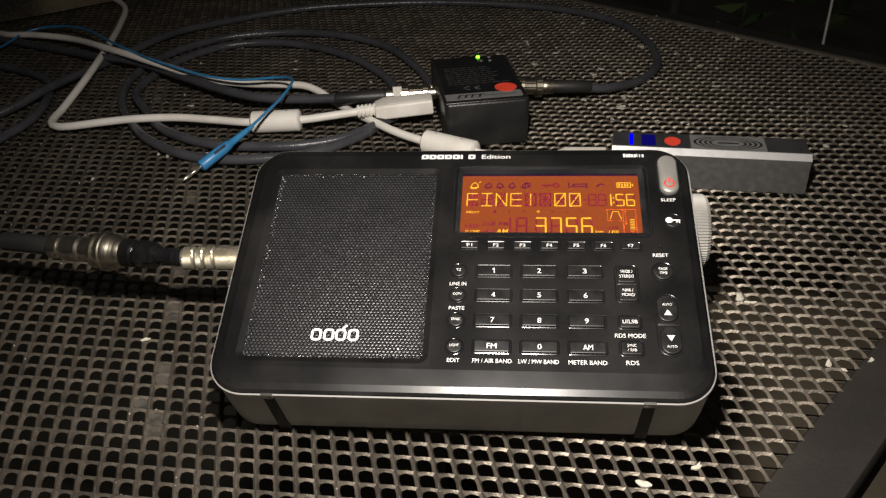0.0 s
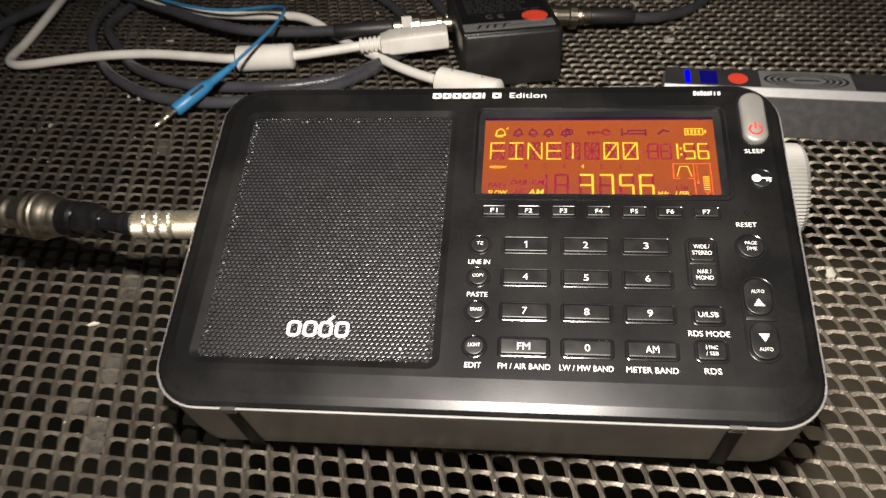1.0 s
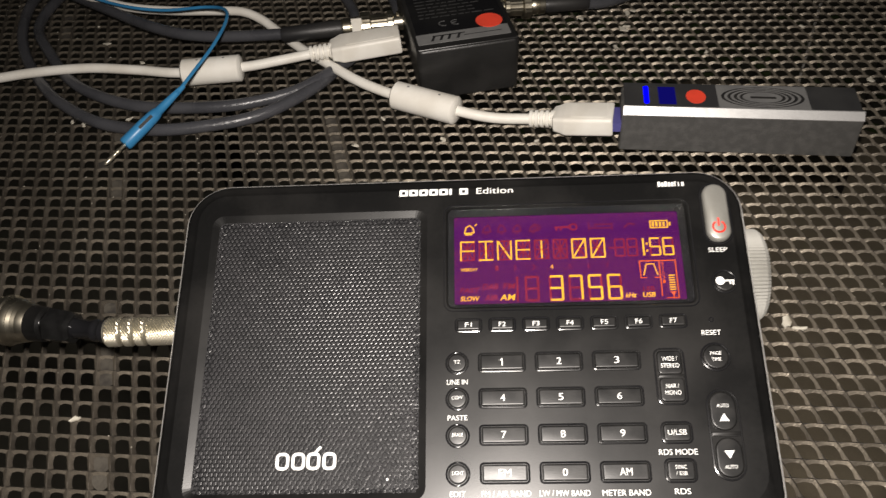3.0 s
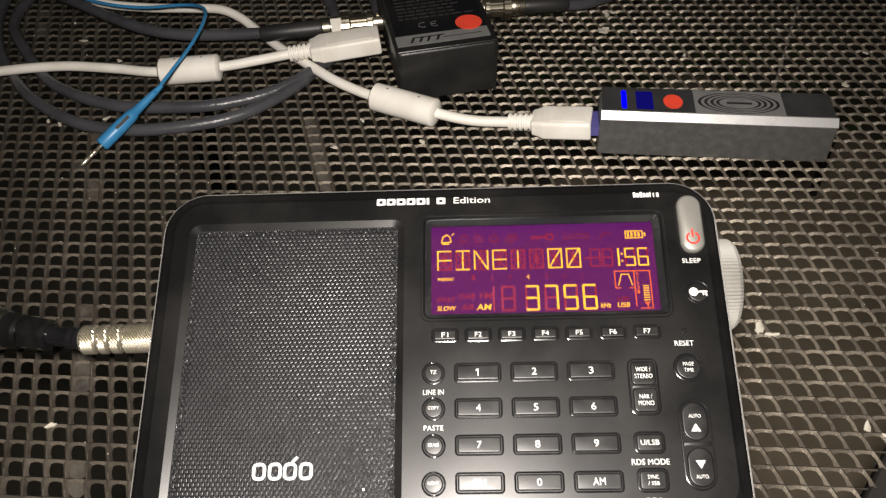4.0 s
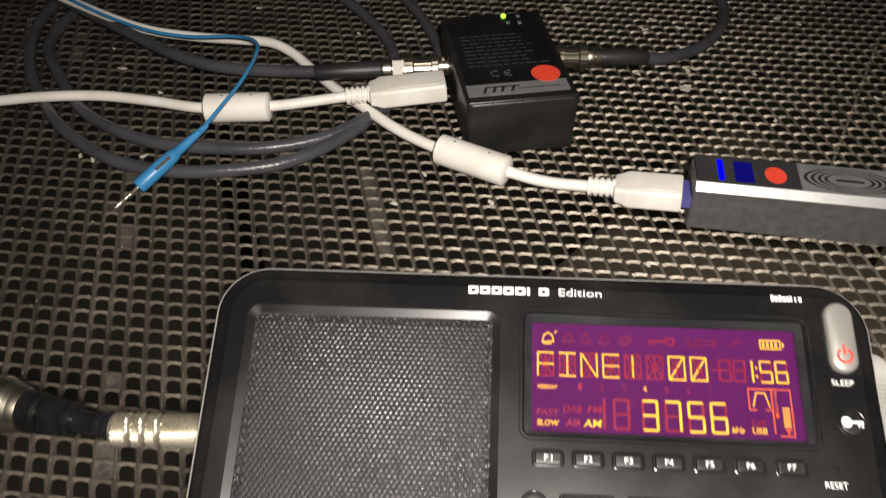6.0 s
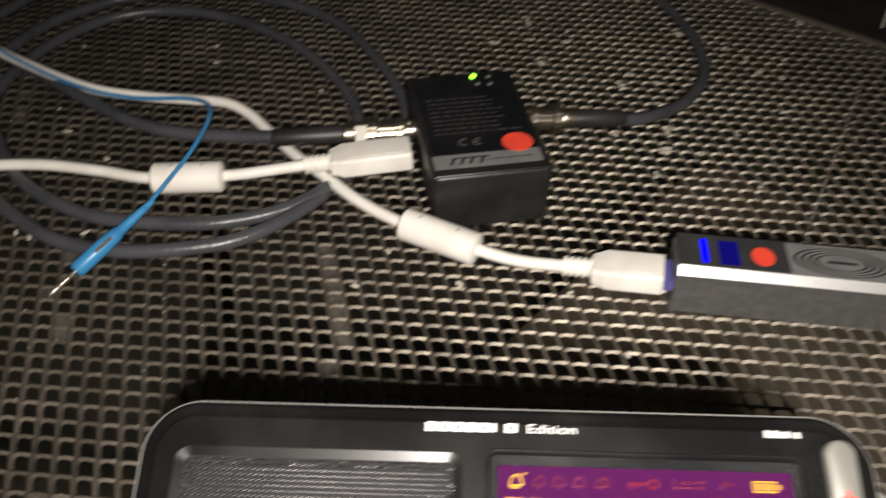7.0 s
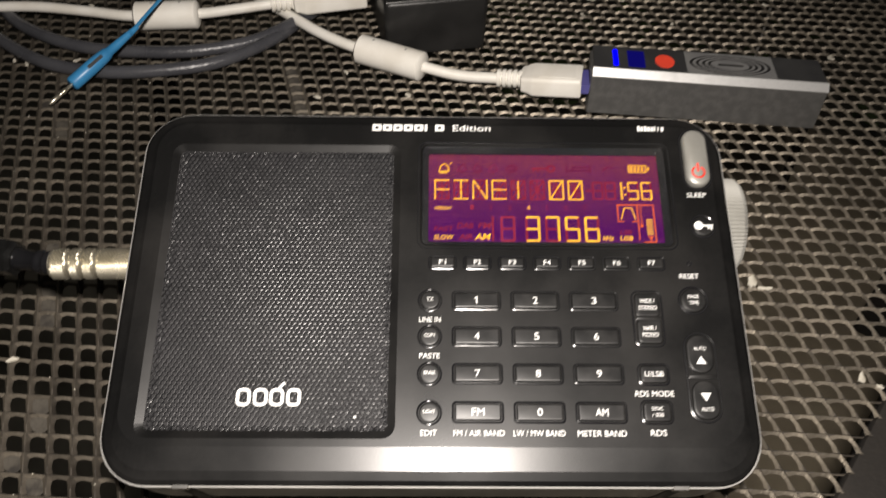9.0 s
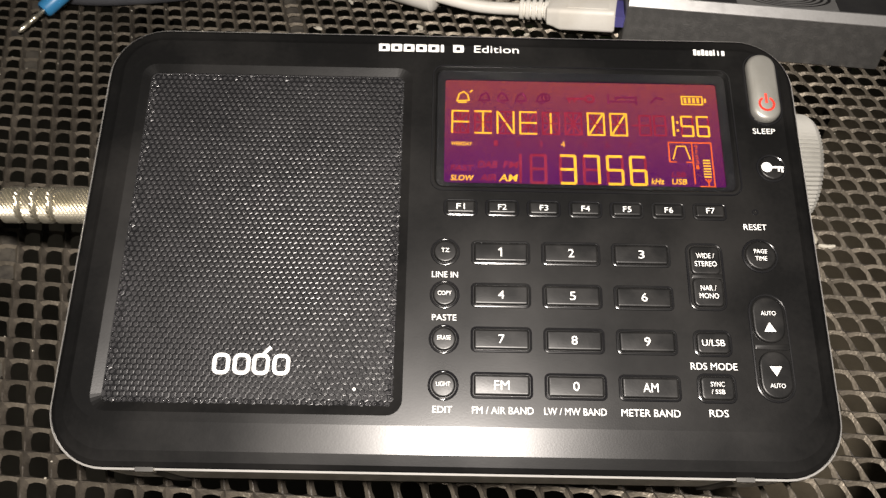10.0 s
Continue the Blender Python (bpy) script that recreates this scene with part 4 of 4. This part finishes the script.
lead = thing("usb_cable", Matrix(), "white usb cable with two ferrite beads, from box to power bank", "cable")
part("sheath", tube(((-86, 209.5, 12), (-103, 206.5, 10.5), (-121, 204, 9), (-151, 202, 8.2), (-175, 207, 7.4), (-201, 209.5, 7.8), (-227, 207.5, 7.6), (-247, 204.5, 6.6), (-263, 203, 5), (-275, 204.5, 3.6), (-283, 211, 2.8), (-286, 222, 2.6), (-288, 240, 2.6), (-292, 298, 8.6), (-322, 407, 2.6), (-344, 466, 2.6), (-392, 505, 2.6), (-440, 490, 2.6), (-446, 440, 3), (-430, 400, 4), (-404, 376, 6), (-374, 368, 8), (-335, 354, 9), (-285, 313, 15.0), (-240, 283, 15.6), (-201, 267, 11), (-174, 265, 8), (-148, 263, 8), (-132, 261, 8), (-120, 254, 6.5), (-111, 245, 5), (-95, 226, 5.2), (-80, 210, 6.4), (-62, 192, 7), (-42, 178.5, 7), (-13, 165, 7), (3, 161, 5.6), (20, 158, 6.6)), 2.45), WHITE, lead)
ferrite(lead, (-120.5, 203.6, 9), (-150.5, 201.8, 8.2))
ferrite(lead, (-43.5, 179.3, 7.2), (-13.5, 165.0, 7.0))
usb_plug(lead, (-87, 209.3, 12), (-42.5, 217.0, 14.5))
at2, k2 = usb_plug(lead, (19, 158.3, 6.6), (55.2, 151.2, 10.2))
part("metal_tongue", slab(k2 - 1, -6, k2 + 5, 6, 0.4, ((0, -2.2), (0, 2.2)), n=2), TONGUE, lead, "plug tongue tinted violet by the blue lamp's glow", at=at2)

# ---- power bank ----
bank = thing("power_bank", pose(0.0572, 0.1425, 0, 0, 0, -5.3), "dark grey metal power bank with a polished edge and blue lamp", "power bank")
part("case", slab(0, 0, 97.5, 20.5, 0.8, ((0.5, 0.1), (0, 0.6), (0, 18.6), (2.6, 21.2)), n=3), BANK, bank)
part("polished_edge", loft(bmesh.new(), [[(x * MM, y * MM, z * MM) for y, z in ((-0.2, 18.6), (-0.25, 19.0), (2.45, 21.7), (3.0, 21.72), (3.0, 20.6), (0.2, 18.6))] for x in (0.2, 97.4)]), EDGE, bank, "polished bare aluminium edge", smooth=False)
part("top_plate", slab(0.6, 2.8, 96.8, 20.0, 0.5, ((0, 21.0), (0, 21.6)), n=3), BANKTOP, bank)
part("lamp_slot", slab(8.8, 4.6, 11.0, 17.6, 1.0, ((0, 21.5), (0, 21.8)), n=4), LEDBLUE, bank, "lit blue lamp slot")
part("display_window", slab(15.0, 4.6, 22.2, 17.2, 0.4, ((0, 21.5), (0, 21.75)), n=3), LEDNAVY, bank, "dark blue display window")
part("red_dot", bars([arc(30.6, 10.6, 4.1, 5.0, 0, 345, 23)], 21.6, 0.2), REDDOT, bank, "round red sticker", smooth=False)
lab = part("label_plate", slab(39.5, 3.2, 76.5, 19.6, 0.3, ((0, 21.5), (0, 21.72)), n=3), PLATE, bank, "grey label with dark rings")
for rx, ry in ((17.0, 7.4), (14.4, 6.3), (11.8, 5.2), (9.4, 4.2)):
    outer, inner = arc(58, 11, rx, ry, 0, 360, 40), arc(58, 11, rx - 1.3, ry - 0.28, 0, 360, 40)
    part("label_ring", bars([[outer[i], outer[i + 1], inner[i + 1], inner[i]] for i in range(40)], 21.72), DARKCABLE, lab, smooth=False)
part("label_bar", bars([[(53, 10.2), (63.5, 10.2), (63.5, 11.6), (53, 11.6)]], 21.72), DARKCABLE, lab, smooth=False)
part("port", slab(-0.15, 4.0, 0.6, 17.0, 0.3, ((0, 6.0), (0, 14.5)), n=2), DARKCABLE, bank)

# ---- blue test lead ----
probe = thing("test_lead", Matrix(), "thin blue test lead with a bare metal tip, over the cables", "test lead")
part("wire", tube(((-420, 290, 5), (-392, 340, 6), (-385, 376, 8), (-362, 383, 10), (-327, 362, 14), (-281, 314, 18.5), (-241, 280, 19.5), (-200, 258, 17), (-172, 251, 16), (-146, 247, 19), (-133, 237, 22.5), (-129.5, 223, 23.5), (-132, 203, 22), (-138, 184, 19.5), (-143, 171, 17)), 0.85, 8), BLUE, probe)
pa, pb = Vector((-140.5, 175.5, 18.0)), Vector((-163.8, 147.0, 6.4))
at = Matrix.Translation(pa * MM) @ (pb - pa).to_track_quat("X", "Z").to_matrix().to_4x4()
kp = (pb - pa).length
part("handle", turned(((0, 1.0), (4, 1.4), (12, 1.9), (17, 2.1), (18, 2.6), (20, 2.9), (26, 3.2), (kp - 0.8, 3.2), (kp, 2.6)), 20), BLUE, probe, "blue insulating sleeve", at=at)
part("printed_mark", bars([[(21, -0.7), (29, -0.7), (29, 0.7), (21, 0.7)]], 2.9, 0.34), DARKCABLE, probe, "small dark printed mark", smooth=False, at=at @ pose(0, 0, 0, -38))
part("tip", turned(((kp - 1, 0.8), (kp + 3, 0.8), (kp + 3.5, 1.15), (kp + 5.0, 1.15), (kp + 5.4, 0.9), (kp + 7.6, 0.9), (kp + 8.0, 1.1), (kp + 11.0, 1.1), (kp + 12.5, 0.5)), 12), KNURL, probe, "bare metal tip", at=at)

# ---- dry flecks on the mesh ----
rnd = random.Random(11)


def fleck(x, y, size, turn, base):
    """A curled scrap of dry petal."""
    bm = bmesh.new()
    n = 9
    top = [(math.cos(2 * math.pi * i / n) * size * base.uniform(0.3, 1.15), math.sin(2 * math.pi * i / n) * size * 0.5 * base.uniform(0.3, 1.3)) for i in range(n)]
    loft(bm, [[(a * MM, b * MM, (z + 0.06 * abs(a) + 0.3 * base.random()) * MM) for a, b in top] for z in (0.0, 0.5)])
    f = new("dry_petal", mesh_of("dry_petal", bm, FLECK))
    f.matrix_basis = pose(x * MM, y * MM, 0.0, 0, 0, turn)
    tagged(f, "dry pale scrap of petal on the metal mesh", "petal", "petals on the table")


for x, y, s in ((103, 43, 3.4), (107, 40, 2.6), (-140, 5, 2.2), (120, 340, 3.2), (93, 287, 3.4), (255, 237, 4.2), (181, 190, 3.2), (76, 258, 3.6), (72, 243, 3.2), (66, 226, 2.6), (60, 300, 3.8), (66, 310, 3.0), (70, -52, 2.6), (52, -60, 3.0), (235, 205, 3.2), (20, 320, 3.0), (-4, 340, 3.4), (-60, 150, 2.2), (-120, 262, 2.4), (-20, 152, 2.6), (40, 120, 2.2), (170, 372, 3.6), (150, 330, 2.4), (-205, 245, 2.6), (-180, 225, 2.2)):
    fleck(x, y, s, rnd.uniform(0, 180), rnd)
for x0, y0, x1, y1, count in ((10, 262, 150, 430, 22), (40, 215, 110, 262, 9), (150, 160, 300, 260, 8), (-230, 140, 40, 180, 7), (-240, 260, -90, 360, 8), (110, -30, 150, 60, 4)):
    for _ in range(count):
        fleck(rnd.uniform(x0, x1), rnd.uniform(y0, y1), rnd.uniform(1.2, 2.9), rnd.uniform(0, 180), rnd)


# ---- dirt dried into the holes of the mesh, and grit on its strands ----
def cell_at(x, y):
    """The middle of the mesh cell nearest to a place on the table, in millimetres."""
    p = np.array((x, y)) - CORNER
    i, j = -2 * p @ E1 / SHORT, -2 * p @ E2 / LONG
    a, b = round(i), round(j)
    if (a + b) % 2:
        a += 1 if i > a else -1
    return CORNER - E1 * a * SHORT / 2 - E2 * b * LONG / 2


def plugged():
    r = random.Random(21)
    verts, faces = [], []
    for x0, y0, x1, y1, count in ((-131, -6, -119, -44, 6), (-148, 55, -136, 18, 6), (-72, 172, -61, 113, 9), (-177, 168, -162, 112, 8), (-238, 280, -232, 255, 5)):
        for i in range(count):
            k = i / (count - 1)
            c = cell_at(x0 + (x1 - x0) * k, y0 + (y1 - y0) * k)
            if r.random() < 0.35:
                continue
            f, n0, lean = r.uniform(0.9, 1.05), len(verts), r.uniform(-0.15, 0.15)
            for q in range(10):
                a = 2 * math.pi * q / 10
                u, v = math.cos(a) * 2.9 * f * r.uniform(0.9, 1.05), math.sin(a) * 3.9 * f * r.uniform(0.9, 1.05)
                p = c + E1 * u + E2 * v
                verts.append((p[0] * MM, p[1] * MM, (-1.0 + 0.16 * u + lean) * MM))
            verts.append((c[0] * MM, c[1] * MM, -1.25 * MM))
            faces += [(n0 + q, n0 + (q + 1) % 10, n0 + 10) for q in range(10)]
    me = bpy.data.meshes.new("dried_dirt")
    me.from_pydata(verts, [], faces)
    me.materials.append(DIRT)
    return tagged(new("dried_dirt", me), "pale dried dirt caught in holes of the mesh", "dirt", kind="stuff")


def grit():
    r = random.Random(33)
    verts, faces = [], []
    for _ in range(2600):
        x, y = r.uniform(-300, 300), r.uniform(-90, 430)
        if noise.noise(Vector((x / 45, y / 45, 1.7))) < r.uniform(-0.5, 0.5):
            continue
        c, a = cell_at(x, y), r.uniform(-1.2, 1.2)
        if (c - CORNER) @ E1 > -10 or (c - CORNER) @ E2 > -10:
            continue
        k = 1 / (abs(math.cos(a)) + abs(math.sin(a)))
        p = c + E1 * math.cos(a) * k * 0.95 * SHORT / 2 + E2 * math.sin(a) * k * 0.95 * LONG / 2
        size, n0, turn = r.uniform(0.12, 0.5) * r.uniform(0.5, 1.0), len(verts), r.uniform(0, 6.28)
        for q in range(4):
            b = turn + q * 1.571
            verts.append(((p[0] + math.cos(b) * size * r.uniform(0.6, 1.6)) * MM, (p[1] + math.sin(b) * size) * MM, 0.15 * MM))
        verts.append((p[0] * MM, p[1] * MM, (0.35 + size * 0.7) * MM))
        faces += [(n0 + q, n0 + (q + 1) % 4, n0 + 4) for q in range(4)]
    me = bpy.data.meshes.new("grit")
    me.from_pydata(verts, [], faces)
    me.materials.append(FLECK)
    return tagged(new("grit", me), "fine pale grit scattered on the metal mesh", "grit", kind="stuff")


plugged()
grit()
